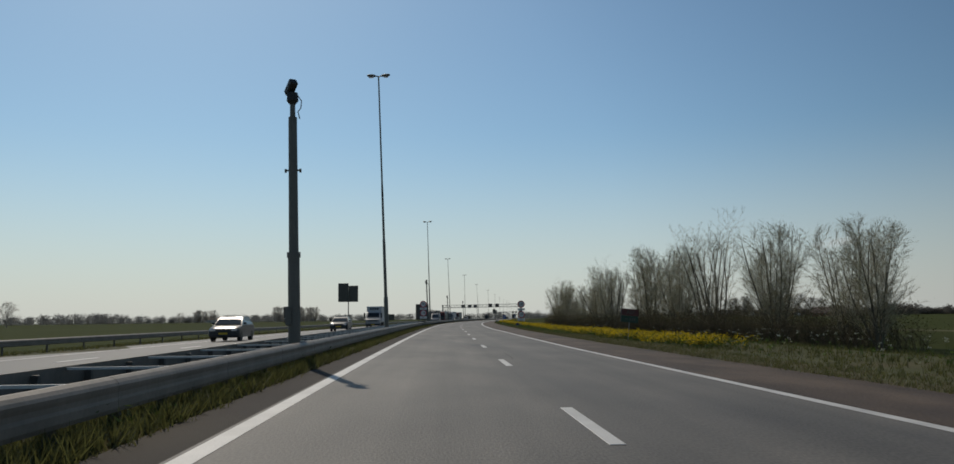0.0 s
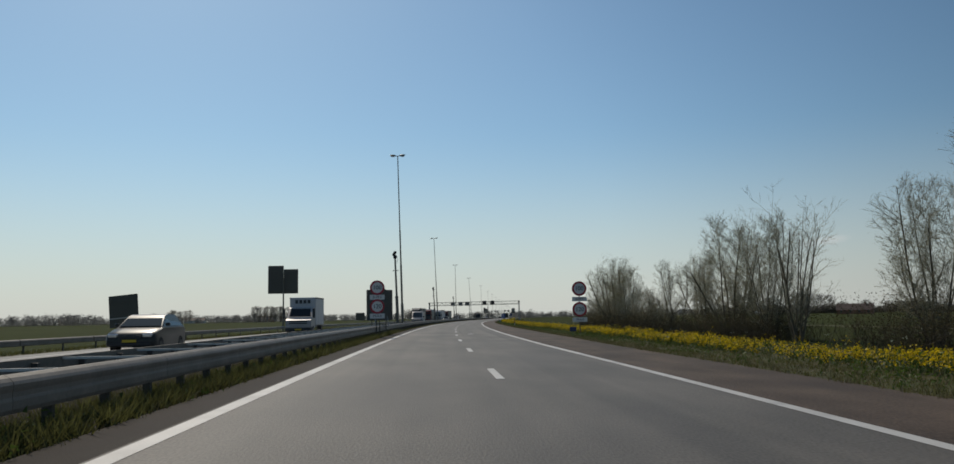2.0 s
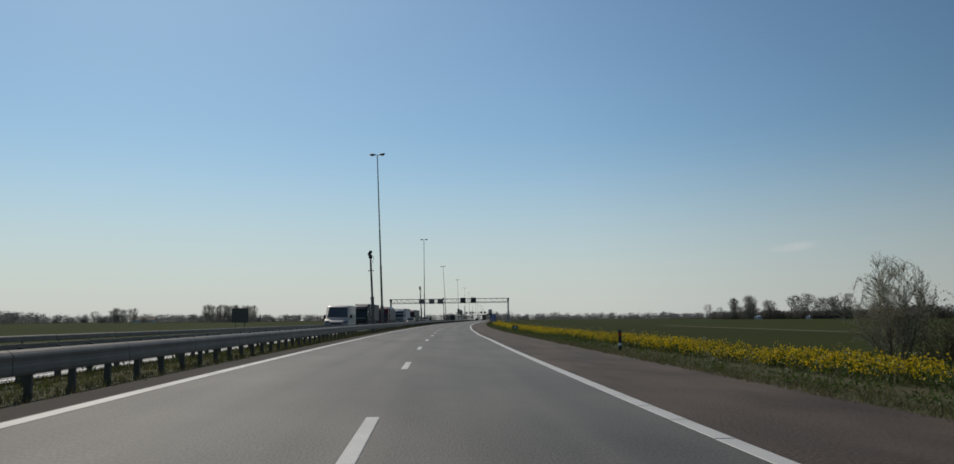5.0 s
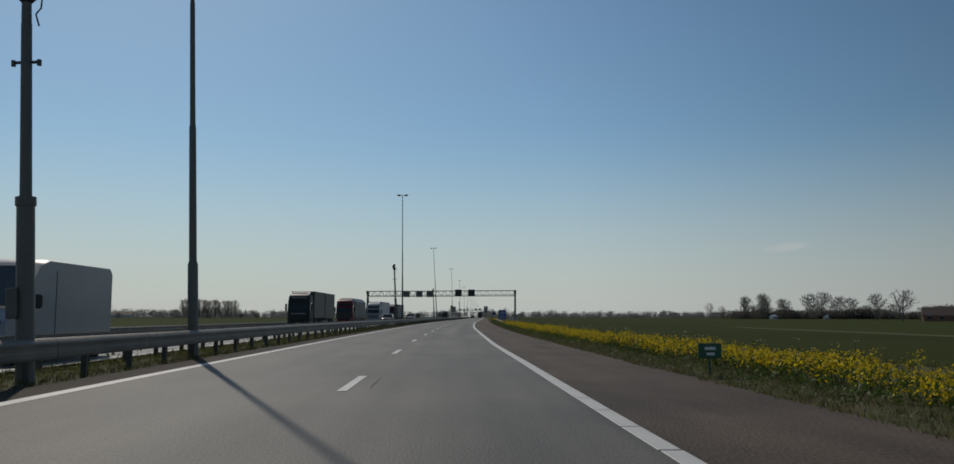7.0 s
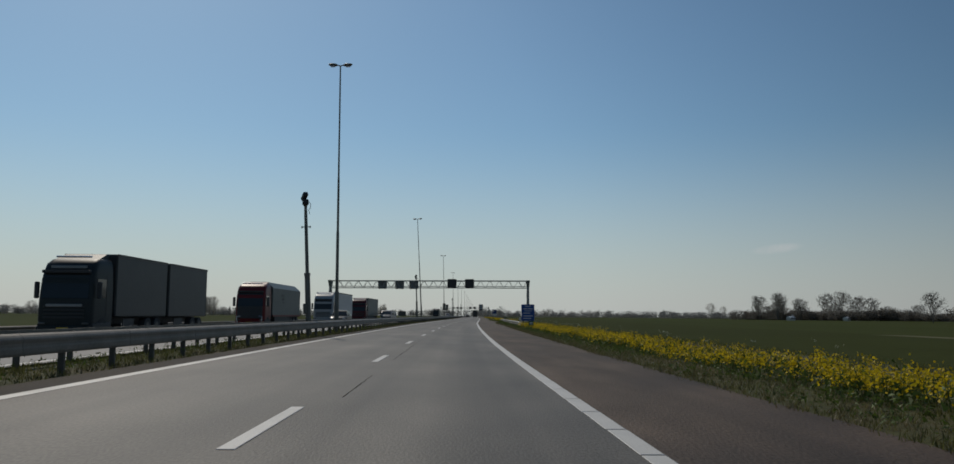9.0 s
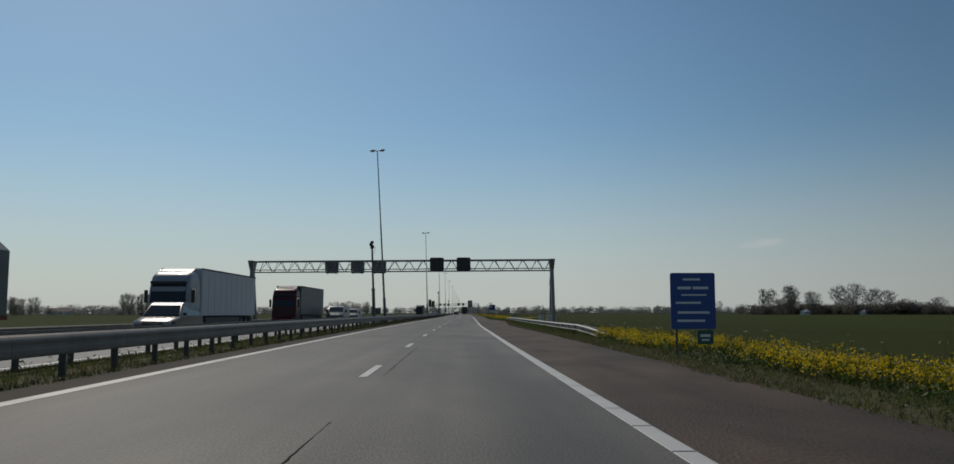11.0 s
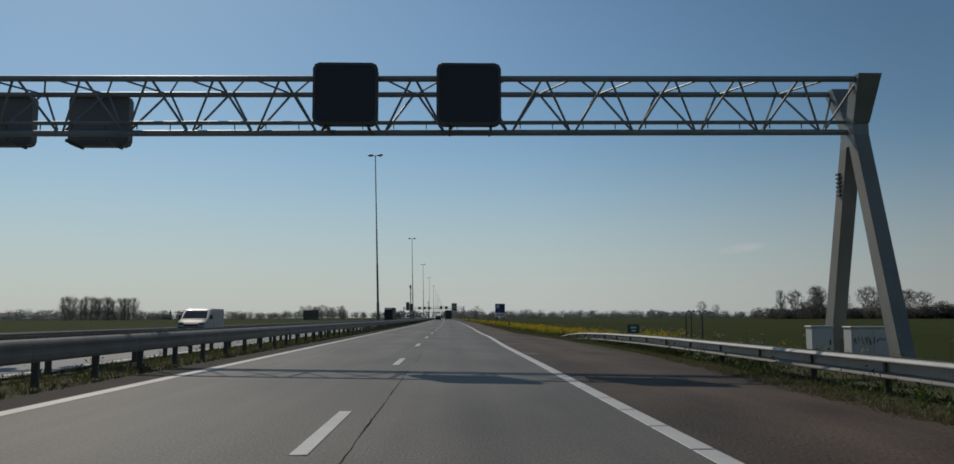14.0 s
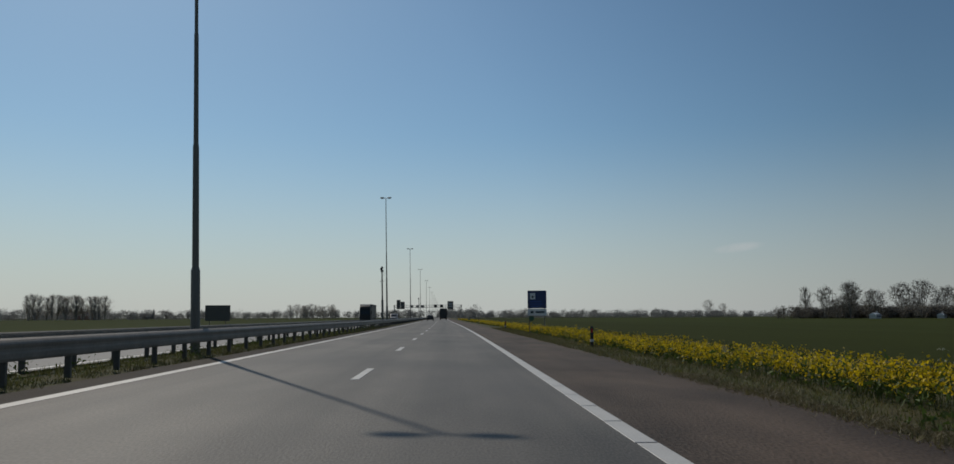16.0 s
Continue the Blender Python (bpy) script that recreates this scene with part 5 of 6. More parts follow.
    for y, l in boxes:
        if slope:
            ring = [(-w / 2, 1.05), (w / 2, 1.05), (w / 2, box_h - slope), (w / 2 - slope * 1.1, box_h), (-w / 2 + slope * 1.1, box_h), (-w / 2, box_h - slope)]
            bx = part("cargo_box", Shape().loft([[(x, y, z) for x, z in ring], [(x, y + l, z) for x, z in ring]]), box_mat, t)
            for sx in (-1, 1):
                part("side_rail", Shape().box(sx * w / 2 - 0.03, sx * w / 2 + 0.03, y, y + l, 1.0, 1.16), paint, bx, "dark red lower rail")
                for k in range(3):
                    yy, zz = y + 3.2 + 0.25 * k, 2.75 - 0.3 * k
                    pts = [(sx * w / 2, yy, zz), (sx * w / 2, yy + 1.3 - 0.25 * k, zz), (sx * w / 2, yy + 1.15 - 0.25 * k, zz + 0.2), (sx * w / 2, yy - 0.12, zz + 0.2)]
                    part("emblem_bar", panel_quad(pts if sx < 0 else pts[::-1], 0.012), CHASSIS, bx, "dark slanted emblem bar")
        else:
            bx = part("cargo_box", Shape().box(-w / 2, w / 2, y, y + l, 1.05 if not small else 0.75, box_h, 0.04), box_mat, t)
        for sx in (-1, 1):
            n = max(2, int(l / 1.3)) if stakes else -1
            for i in range(n + 1):
                yy = y + 0.06 + (l - 0.16) * i / n
                part("side_stake", Shape().box(sx * w / 2 - 0.012, sx * w / 2 + 0.012, yy, yy + 0.04, 1.15 if not small else 0.85, box_h - 0.08), box_mat, bx)
            if not slope:
                part("top_rail", Shape().box(sx * w / 2 - 0.02, sx * w / 2 + 0.02, y, y + l, box_h - 0.1, box_h + 0.01), ZINC_DARK, bx)
        part("front_frame", Shape().box(-w / 2 + 0.05, w / 2 - 0.05, y - 0.03, y, 1.2, box_h - 0.1 - slope, 0.02), TARP_DARK if slope else box_mat, bx)
        if small:
            for k in range(4):
                part("text_bar", Shape().box(-0.62 + 0.34 * k, -0.38 + 0.34 * k, y - 0.045, y - 0.031, box_h - 0.5, box_h - 0.2), CHASSIS, bx, "black lettering as a plain bar")
        part("chassis", Shape().box(-0.5, 0.5, y - 0.3, y + l, 0.7, 1.05 if not small else 0.75), CHASSIS, t)
        ys = [y + l - 1.2, y + l - 2.5] + ([y + l - 3.8] if l > 9 else [])
        if small:
            ys = [y + l - 1.0]
        for yy in ys:
            for sx in (-1, 1):
                wheel(t, sx * (w / 2 - 0.2), yy, r, 0.34)
        if not small:
            for sx in (-1, 1):
                part("side_guard", Shape().box(sx * (w / 2 - 0.05) - 0.02, sx * (w / 2 - 0.05) + 0.02, y + 1.0, y + l - 4.4, 0.55, 0.95), CHASSIS, t)
    return t


def oncoming(s, d):
    """A pose on the opposite carriageway, the vehicle's front towards the approaching camera."""
    return there(s, d)


build_truck("dark green-black truck with a dark tarpaulin body and drawbar trailer", CAR_DARK, TARP_DARK, oncoming(276.3, -15.7), [(2.5, 6.7), (9.6, 6.8)], trim=True, stakes=False)
build_truck("red truck with a grey-green tarpaulin semi-trailer", CAR_RED, TARP_GREY, oncoming(307.5, -15.6), [(2.6, 11.5)], box_h=3.95, slope=0.5, stakes=False)
build_truck("white truck with a white box semi-trailer", CAR_WHITE, TARP_WHITE, oncoming(341.0, -15.6), [(2.4, 13.4)])
build_truck("dark red truck with a grey-green curtain trailer", CAR_MAROON, TARP_GREY, oncoming(374.5, -16.1), [(2.4, 13.4)], stakes=False)
build_truck("white light truck with a tall pale cargo box", CAR_WHITE, TARP_WHITE, oncoming(121.0, -12.8), [(2.1, 4.4)], cab_h=2.25, w=2.15, box_h=3.05, small=True)
build_car("silver hatchback on the opposite carriageway", CAR_SILVER, oncoming(52.0, -14.6))
build_car("silver compact car on the opposite carriageway", CAR_SILVER, oncoming(86.0, -12.4), l=3.9, h=1.48)
build_car("silver people carrier beside the trucks", CAR_SILVER, oncoming(330.0, -11.6), l=4.4, h=1.62)
build_van("white panel van on the opposite carriageway", CAR_WHITE, oncoming(206.0, -8.3), l=5.4, w=2.0, h=2.3)
build_van("white delivery van on the opposite carriageway", CAR_WHITE, oncoming(389.5, -13.0), l=5.1, h=1.98)
build_van("white delivery van with bright headlights", CAR_WHITE, oncoming(432.7, -17.2), l=5.0, h=1.98)
build_truck("dark truck seen from behind far ahead", CAR_DARK, TARP_DARK, there(728.0, 1.75, 0, 180), [(2.4, 13.0)])
build_car("grey car far ahead in the passing lane", CAR_SILVER, there(640.0, -1.75, 0, 180))
build_truck("dark truck far off on the opposite carriageway", CAR_DARK, TARP_DARK, oncoming(603.0, -15.4), [(2.4, 13.4)])
build_van("white van far off on the opposite carriageway", CAR_WHITE, oncoming(655.0, -12.0), l=5.0, h=2.0)


# ---- trees ----
def limbs(rng, base, way, length, radius, depth, out, leaves, spec):
    """Grow one limb as bent segments, and its side limbs. out: (a, b, ra, rb); leaves: places of twig ends."""
    if depth >= len(spec["kids"]):
        leaves.append((base, way.normalized() * length))
        return
    n = spec["seg"][depth]
    p, d = base.copy(), way.copy()
    step = length / n
    for i in range(n):
        up = Vector((0, 0, spec["lift"][depth]))
        d = (d + up + Vector((rng.gauss(0, 1), rng.gauss(0, 1), rng.gauss(0, 0.6))) * spec["bend"][depth]).normalized()
        q = p + d * step
        ra = radius * (1 - 0.75 * i / n)
        rb = radius * (1 - 0.75 * (i + 1) / n)
        out.append((p.copy(), q.copy(), ra, rb))
        if depth + 1 < len(spec["kids"]) + 1 and depth < len(spec["kids"]):
            lo = spec["from"][depth]
            if (i + 1) / n > lo:
                for _ in range(spec["kids"][depth] + (i == n - 1)):
                    axis = Vector((rng.gauss(0, 1), rng.gauss(0, 1), rng.gauss(0, 0.4)))
                    axis = (axis - d * axis.dot(d)).normalized()
                    ang = radians(rng.uniform(*spec["spread"][depth]))
                    kd = d * math.cos(ang) + axis * math.sin(ang)
                    f = rng.random()
                    limbs(rng, p.lerp(q, f), kd, length * spec["ratio"][depth] * rng.uniform(0.6, 1.15) * (1 - spec["fade"] * (i + f) / n), rb * 0.55, depth + 1, out, leaves, spec)
        p = q


def tubes(segs, sides, least):
    """Vertices and faces of many tapered tubes."""
    a = np.array([s[0] for s in segs])
    b = np.array([s[1] for s in segs])
    ra = np.maximum([s[2] for s in segs], least)[:, None]
    rb = np.maximum([s[3] for s in segs], least)[:, None]
    t = b - a
    t /= np.linalg.norm(t, axis=1, keepdims=True) + 1e-9
    ref = np.where(np.abs(t[:, 2:3]) > 0.9, [[1.0, 0, 0]], [[0, 0, 1.0]])
    u = np.cross(t, ref)
    u /= np.linalg.norm(u, axis=1, keepdims=True) + 1e-9
    w = np.cross(t, u)
    n = len(segs)
    v = np.zeros((n, 2 * sides, 3))
    for k in range(sides):
        q = 2 * math.pi * k / sides
        o = u * math.cos(q) + w * math.sin(q)
        v[:, k], v[:, sides + k] = a + o * ra, b + o * rb
    base = (np.arange(n) * 2 * sides)[:, None]
    f = []
    for k in range(sides):
        j = (k + 1) % sides
        f.append(np.concatenate([base + k, base + j, base + sides + j, base + sides + k], 1))
    return v.reshape(-1, 3), np.concatenate(f)


def flakes(rng, ends, count, size, spread):
    """Small leaf triangles about twig ends."""
    e = np.array([p if w is None else p + w * 0.7 for p, w in ends])
    c = e[rng.integers(0, len(e), count)] + rng.normal(0, spread, (count, 3))
    a = rng.normal(0, 1, (count, 3))
    b = rng.normal(0, 1, (count, 3))
    a /= np.linalg.norm(a, axis=1, keepdims=True)
    b /= np.linalg.norm(b, axis=1, keepdims=True)
    s = size * rng.uniform(0.5, 1.3, (count, 1))
    v = np.stack([c, c + a * s, c + b * s * 0.6], 1).reshape(-1, 3)
    f = np.arange(count * 3).reshape(-1, 3)
    return v, f


def needles(rng, ends, width):
    """Fine twigs, each one long thin triangle that reaches a little upwards."""
    a = np.array([p for p, _ in ends])
    w = np.array([q for _, q in ends])
    o = np.cross(w, rng.normal(0, 1, w.shape))
    o *= 1.35 * width / (np.linalg.norm(o, axis=1, keepdims=True) + 1e-9)
    ln = np.linalg.norm(w, axis=1)
    tip = a + w + np.c_[np.zeros((len(a), 2)), 0.1 * ln]
    v = np.stack([a - o, a + o, tip], 1).reshape(-1, 3)
    return v, np.arange(len(v)).reshape(-1, 3).tolist()


WILLOW = dict(fade=0.3, seg=[9, 5, 3], lift=[0.03, 0.055, 0.05], bend=[0.05, 0.1, 0.14], kids=[2, 2, 4], spread=[(20, 48), (24, 58), (22, 62)], ratio=[0.38, 0.5, 0.5])
WILLOW["from"] = [0.18, 0.15, 0.1]


def tree_meshes(seed, height, stems, lean, buds, spec=WILLOW, least=0.0045):
    rr, rng = random.Random(seed), np.random.default_rng(seed)
    out, ends = [], []
    for i in range(stems):
        q = 2.4 * i + rr.random() * 0.7
        tilt = radians(lean * (0.1 + 0.9 * (i + 0.5) / stems))
        way = Vector((math.sin(tilt) * math.cos(q), math.sin(tilt) * math.sin(q), math.cos(tilt)))
        foot = Vector((0.35 * math.cos(q) * rr.random(), 0.35 * math.sin(q) * rr.random(), -0.15))
        # outer stems are shorter, so that the crown is rounded and lobed
        long = height * rr.uniform(0.86, 1.05) * (1 - 0.16 * i / stems)
        limbs(rr, foot, way, long, 0.0085 * height * rr.uniform(0.75, 1.2), 0, out, ends, spec)
    # a rounded, lobed crown: shoots that leave it are shed
    def inside(p):
        r2 = (p.x * p.x + p.y * p.y) / (0.4 * height) ** 2 + (max(0.0, p.z - 0.4 * height) / (0.58 * height)) ** 2
        return r2 < 1.0 + 0.55 * noise.noise(tuple(p * 0.55 + Vector((seed, 0, 0)))) + rr.uniform(-0.12, 0.12)
    if spec is WILLOW:
        out = [s for s in out if inside(s[1]) or s[1].z < 0.5 * height]
        ends = [e for e in ends if inside(e[0] + e[1] * 0.8)]
    thick = [s for s in out if s[2] > 0.022]
    thin = [s for s in out if s[2] <= 0.022]
    v, f = tubes(thick, 5, 0.012)
    trunk = big("trunk", v, f, [BARK], smooth=True)
    v, f = tubes(thin, 3, least)
    vn, fn = needles(rng, ends, 0.0032)
    f = f.tolist() + [[i + len(v) for i in q] for q in fn]
    v = np.concatenate([v, vn])
    k = len(v)
    v2, f2 = flakes(rng, ends, buds, 0.032, 0.1)
    crown = big("crown", np.concatenate([v, v2]), [*f, *(f2 + k).tolist()], [TWIG, BUD], [0] * len(f) + [1] * len(f2))
    return trunk, crown


def plant(name, label, meshes, m, scale=1.0, group="", category="tree"):
    t = thing(name, label, category, m, group)
    for n, me in zip(("trunk", "crown"), meshes):
        part(n, me, None, t, place=Matrix.Diagonal((scale, scale, scale, 1)))
    return t


SHORT = dict(WILLOW, kids=[1, 1, 2])
WILLOWS = [tree_meshes(11, 7.0, 8, 27, 13000), tree_meshes(12, 6.6, 7, 25, 12000), tree_meshes(13, 7.2, 9, 32, 15000)]
POLLARD = tree_meshes(14, 7.0, 10, 20, 1500, SHORT)
THIN = tree_meshes(15, 6.5, 4, 12, 4500)
BUSH = tree_meshes(16, 3.6, 12, 42, 2200)
random.seed(21)
# s, d, which, scale
ROW = [(27, 23.0, 5, 0.8), (36.5, 17.8, 0, 0.70), (41, 18.6, 1, 0.78), (47.5, 17.6, 0, 0.84), (53, 19.5, 1, 0.72), (58, 17.5, 3, 0.86), (63, 18.4, 3, 0.92), (69, 17.9, 2, 0.82), (74, 19.4, 1, 0.95), (78.5, 18.0, 0, 1.0), (85, 18.6, 1, 0.86),
       (96.5, 18.0, 3, 0.84), (101, 18.2, 1, 0.93), (106.5, 17.9, 2, 0.98), (113.5, 18.2, 0, 0.78), (123, 18.6, 4, 0.85), (127, 17.6, 5, 1.0), (133, 18.4, 5, 0.95), (139.5, 18.0, 1, 0.84), (144, 17.6, 2, 0.97), (149, 18.6, 0, 0.9), (154, 18.0, 4, 0.78), (156.5, 18.4, 5, 1.0), (164, 18.0, 5, 0.95)]
for s, d, w, k in ROW:
    me = [*WILLOWS, POLLARD, THIN, BUSH][w]
    nm, lb = [("willow_tree", "many-stemmed willow with fine twigs and first pale buds"), ("willow_tree", "many-stemmed willow with fine twigs and first pale buds"), ("willow_tree", "broad many-stemmed willow with fine twigs and first pale buds"),
              ("pollard_willow", "pollard willow with long bare upright shoots"), ("young_tree", "slender young tree with thin budding twigs"), ("bush", "spreading bare bush with many thin stems")][w]
    plant(nm, lb, me, there(s, d, 0, random.uniform(0, 360)), k * (1.24 if s < 95 else 1.2), "trees beside the motorway", "bush" if w == 5 else "tree")


# ---- dense shrubs under the willows ----
def shrubs(name, label, s0, s1, d0, d1, n, h, mat, leaf, seed):
    """A thicket of thin bent stems and small leaves."""
    rng = np.random.default_rng(seed)
    segs, ends = [], []
    for i in range(n):
        s, d = rng.uniform(s0, s1), rng.uniform(d0, d1)
        p = at(s, d, -0.1)
        hh = h * rng.uniform(0.45, 1.0) * (0.75 + 0.4 * noise.noise((s * 0.12, d * 0.3, 4)))
        way = Vector((rng.normal(0, 0.35), rng.normal(0, 0.35), 1)).normalized()
        for k in range(3):
            q = p + way * hh / 3
            segs.append((p, q, 0.014 - 0.003 * k, 0.011 - 0.003 * k))
            p = q
            way = (way + Vector(rng.normal(0, 0.3, 3))).normalized()
            ends.append((p, way))
            for _ in range(1):
                tip = p + Vector((rng.normal(0, 0.3), rng.normal(0, 0.3), rng.uniform(0, 0.35)))
                segs.append((p, tip, 0.006, 0.004))
                ends.append((tip, way))
    v, f = tubes(segs, 3, 0.006)
    k = len(v)
    v2, f2 = flakes(rng, ends, n * 20, 0.078, 0.15)
    me = big(name, np.concatenate([v, v2]), [*f.tolist(), *(f2 + k).tolist()], [mat, leaf], [0] * len(f) + [1] * len(f2))
    tagged(new(name, me), label, "shrubs", kind="stuff")


SHRUBLEAF = leafy("shrub_leaves", (0.07, 0.064, 0.038), 0.15, 0.5, 0.9)
shrubs("thicket", "dense dark thicket of bare stems under the willows", 36.5, 87, 15.0, 20.5, 3200, 2.35, SHRUB, SHRUBLEAF, 31)
shrubs("thicket_beyond", "dense dark thicket of bare stems under the willows", 98, 112.5, 15.4, 20.5, 900, 2.2, SHRUB, SHRUBLEAF, 33)
shrubs("thicket_beyond", "dense dark thicket of bare stems under the willows", 121, 160, 15.4, 20.5, 2200, 2.2, SHRUB, SHRUBLEAF, 32)


# ---- the verge: grass, yellow rape, white umbels ----
def blades(places, rng, h, w, per, lean=0.35):
    """Tufts of bent blades, three points each."""
    c = np.repeat(places, per, 0)
    n = len(c)
    c = c + np.c_[rng.normal(0, 0.05, (n, 2)), np.full(n, -0.02)]
    q = rng.uniform(0, 2 * math.pi, n)
    hh = h * rng.uniform(0.4, 1.15, n)
    o = np.c_[np.cos(q), np.sin(q), np.zeros(n)] * (w * rng.uniform(0.6, 1.3, n))[:, None]
    tip = c + np.c_[rng.normal(0, lean, (n, 2)) * hh[:, None], hh]
    v = np.stack([c - o, c + o, tip], 1).reshape(-1, 3)
    return v, np.arange(3 * n).reshape(-1, 3)


def spots(rng, s0, s1, d0, d1, n, edge=None):
    out = []
    for s, u in zip(rng.uniform(s0, s1, n), rng.random(n)):
        a = edge(s) if edge else d0
        d = a + (d1 - a) * u
        out.append(tuple(at(s, d)))
    return np.array(out)


def grass_stretch(s0, s1, seed):
    rng = np.random.default_rng(seed)
    ln = s1 - s0
    a = spots(rng, s0, s1, 0, 8.3, int(ln * 55), lambda s: shoulder_edge(s) - 0.08)
    v1, f1 = blades(a, rng, 0.12, 0.009, 5)
    b_ = spots(rng, s0, s1, 8.3, 14.5, int(ln * 40))
    v2, f2 = blades(b_, rng, 0.22, 0.012, 5)
    c = spots(rng, s0, s1, 0, 7.6, int(ln * 26), lambda s: shoulder_edge(s) - 0.15)
    v3, f3 = blades(c, rng, 0.12, 0.009, 5, 0.7)
    v = np.concatenate([v1, v2, v3])
    f = np.concatenate([f1, f2 + len(v1), f3 + len(v1) + len(v2)])
    ix = [0] * (len(f1) + len(f2)) + [1] * len(f3)
    me = big("verge_grass", v, f, [BLADE, BLADE_DRY], ix)
    tagged(new("verge_grass", me), "uneven green verge grass with dry tufts", "grass", kind="stuff")


def median_stretch(s0, s1, seed):
    rng = np.random.default_rng(seed)
    ln = s1 - s0
    a = spots(rng, s0, s1, -6.15, -4.2, int(ln * 55))
    a = np.array([p for p in a if p[1] > 106 or p[0] - road_x(p[1]) > -5.05])
    v1, f1 = blades(a, rng, 0.11, 0.009, 5)
    c = spots(rng, s0, s1, -4.75, -4.2, int(ln * 7))
    v3, f3 = blades(c, rng, 0.1, 0.009, 5, 0.7)
    if s0 < 100:
        e = spots(rng, s0, min(s1, 125), -5.0, -4.25, int((min(s1, 125) - s0) * 95))
        ve, fe = blades(e, rng, 0.24, 0.011, 6, 0.5)
        f1 = np.concatenate([f1, fe + len(v1)])
        v1 = np.concatenate([v1, ve])
    k = int(ln * 2.2)
    cl = spots(rng, s0, s1, -6.0 if s0 > 100 else -4.7, -4.6 if s0 > 100 else -4.35, k)
    v4, f4 = flakes(rng, [(Vector(p), None) for p in cl], k * 14, 0.07, 0.11)
    v4[:, 2] = np.abs(v4[:, 2] - 0.1) + 0.08
    v = np.concatenate([v1, v3, v4])
    f = np.concatenate([f1, f3 + len(v1), f4 + len(v1) + len(v3)])
    me = big("median_grass", v, f, [BLADE, BLADE_DRY, STALK], [0] * len(f1) + [1] * len(f3) + [2] * len(f4))
    tagged(new("median_grass", me), "short grass and weeds along the median under the rail", "grass", kind="stuff")


def flower_stretch(s0, s1, seed):
    """Rape plants: stalks, leaves, and clusters of small yellow petals."""
    rng = np.random.default_rng(seed)
    n = int((s1 - s0) * 52)
    rows = []
    for s, u in zip(rng.uniform(s0, s1, n), rng.random(n)):
        a = shoulder_edge(s) + float(np.interp(s, [150, 205], [2.1, 1.25]))
        d = a + abs(rng.normal(0, 1.0)) * float(np.interp(s, [150, 205], [1.0, 1.2])) + 0.25 * u
        dens = 0.5 + 0.75 * noise.noise((s * 0.11, d * 0.35, 2)) + 0.35 * noise.noise((s * 0.5, d * 0.9, 5))
        if rng.random() > dens + 0.12 or (330 < s < 416 and d < 9.6) or d > 14:
            continue
        if 338 < s < 400 and rng.random() > 0.12:
            continue
        rows.append((*at(s, d), rng.uniform(0.3, 0.56) * (0.8 + 0.5 * noise.noise((s * 0.2, d * 0.3, 9)))))
    r = np.array(rows)
    m = len(r)
    base, h = r[:, :3], r[:, 3]
    top = base + np.c_[rng.normal(0, 0.09, (m, 2)), h]
    segs = [(Vector(p), Vector(q), 0.006, 0.004) for p, q in zip(base, top)]
    v1, f1 = tubes(segs, 3, 0.004)
    # leaves
    lv = np.repeat(base, 5, 0) + np.c_[rng.normal(0, 0.1, (m * 5, 2)), np.repeat(h, 5) * rng.uniform(0.2, 1.0, m * 5)]
    v2, f2 = flakes(rng, [(Vector(p), None) for p in lv], m * 5, 0.11, 0.02)
    # petals in a loose head, and a second lower head
    per = 14 if s0 < 460 else 5
    heads = np.repeat(top, per, 0)
    heads = heads + np.c_[rng.normal(0, 0.075, (m * per, 2)), rng.normal(-0.04, 0.065, m * per)]
    a = rng.normal(0, 1, (m * per, 3))
    b_ = rng.normal(0, 1, (m * per, 3))
    a /= np.linalg.norm(a, axis=1, keepdims=True)
    b_ /= np.linalg.norm(b_, axis=1, keepdims=True)
    sz = (0.0255 if s0 < 460 else 0.04) * rng.uniform(0.6, 1.3, (m * per, 1))
    v3 = np.stack([heads - a * sz, heads + b_ * sz, heads + a * sz, heads - b_ * sz], 1).reshape(-1, 3)
    f3 = np.arange(m * per * 4).reshape(-1, 4)
    k1, k2 = len(v1), len(v1) + len(v2)
    me = big("rape_flowers", np.concatenate([v1, v2, v3]), [*f1.tolist(), *(f2 + k1).tolist(), *(f3 + k2).tolist()], [STALK, YELLOW], [0] * (len(f1) + len(f2)) + [1] * len(f3))
    tagged(new("rape_flowers", me), "band of yellow flowering rape along the verge", "flowers", kind="stuff")


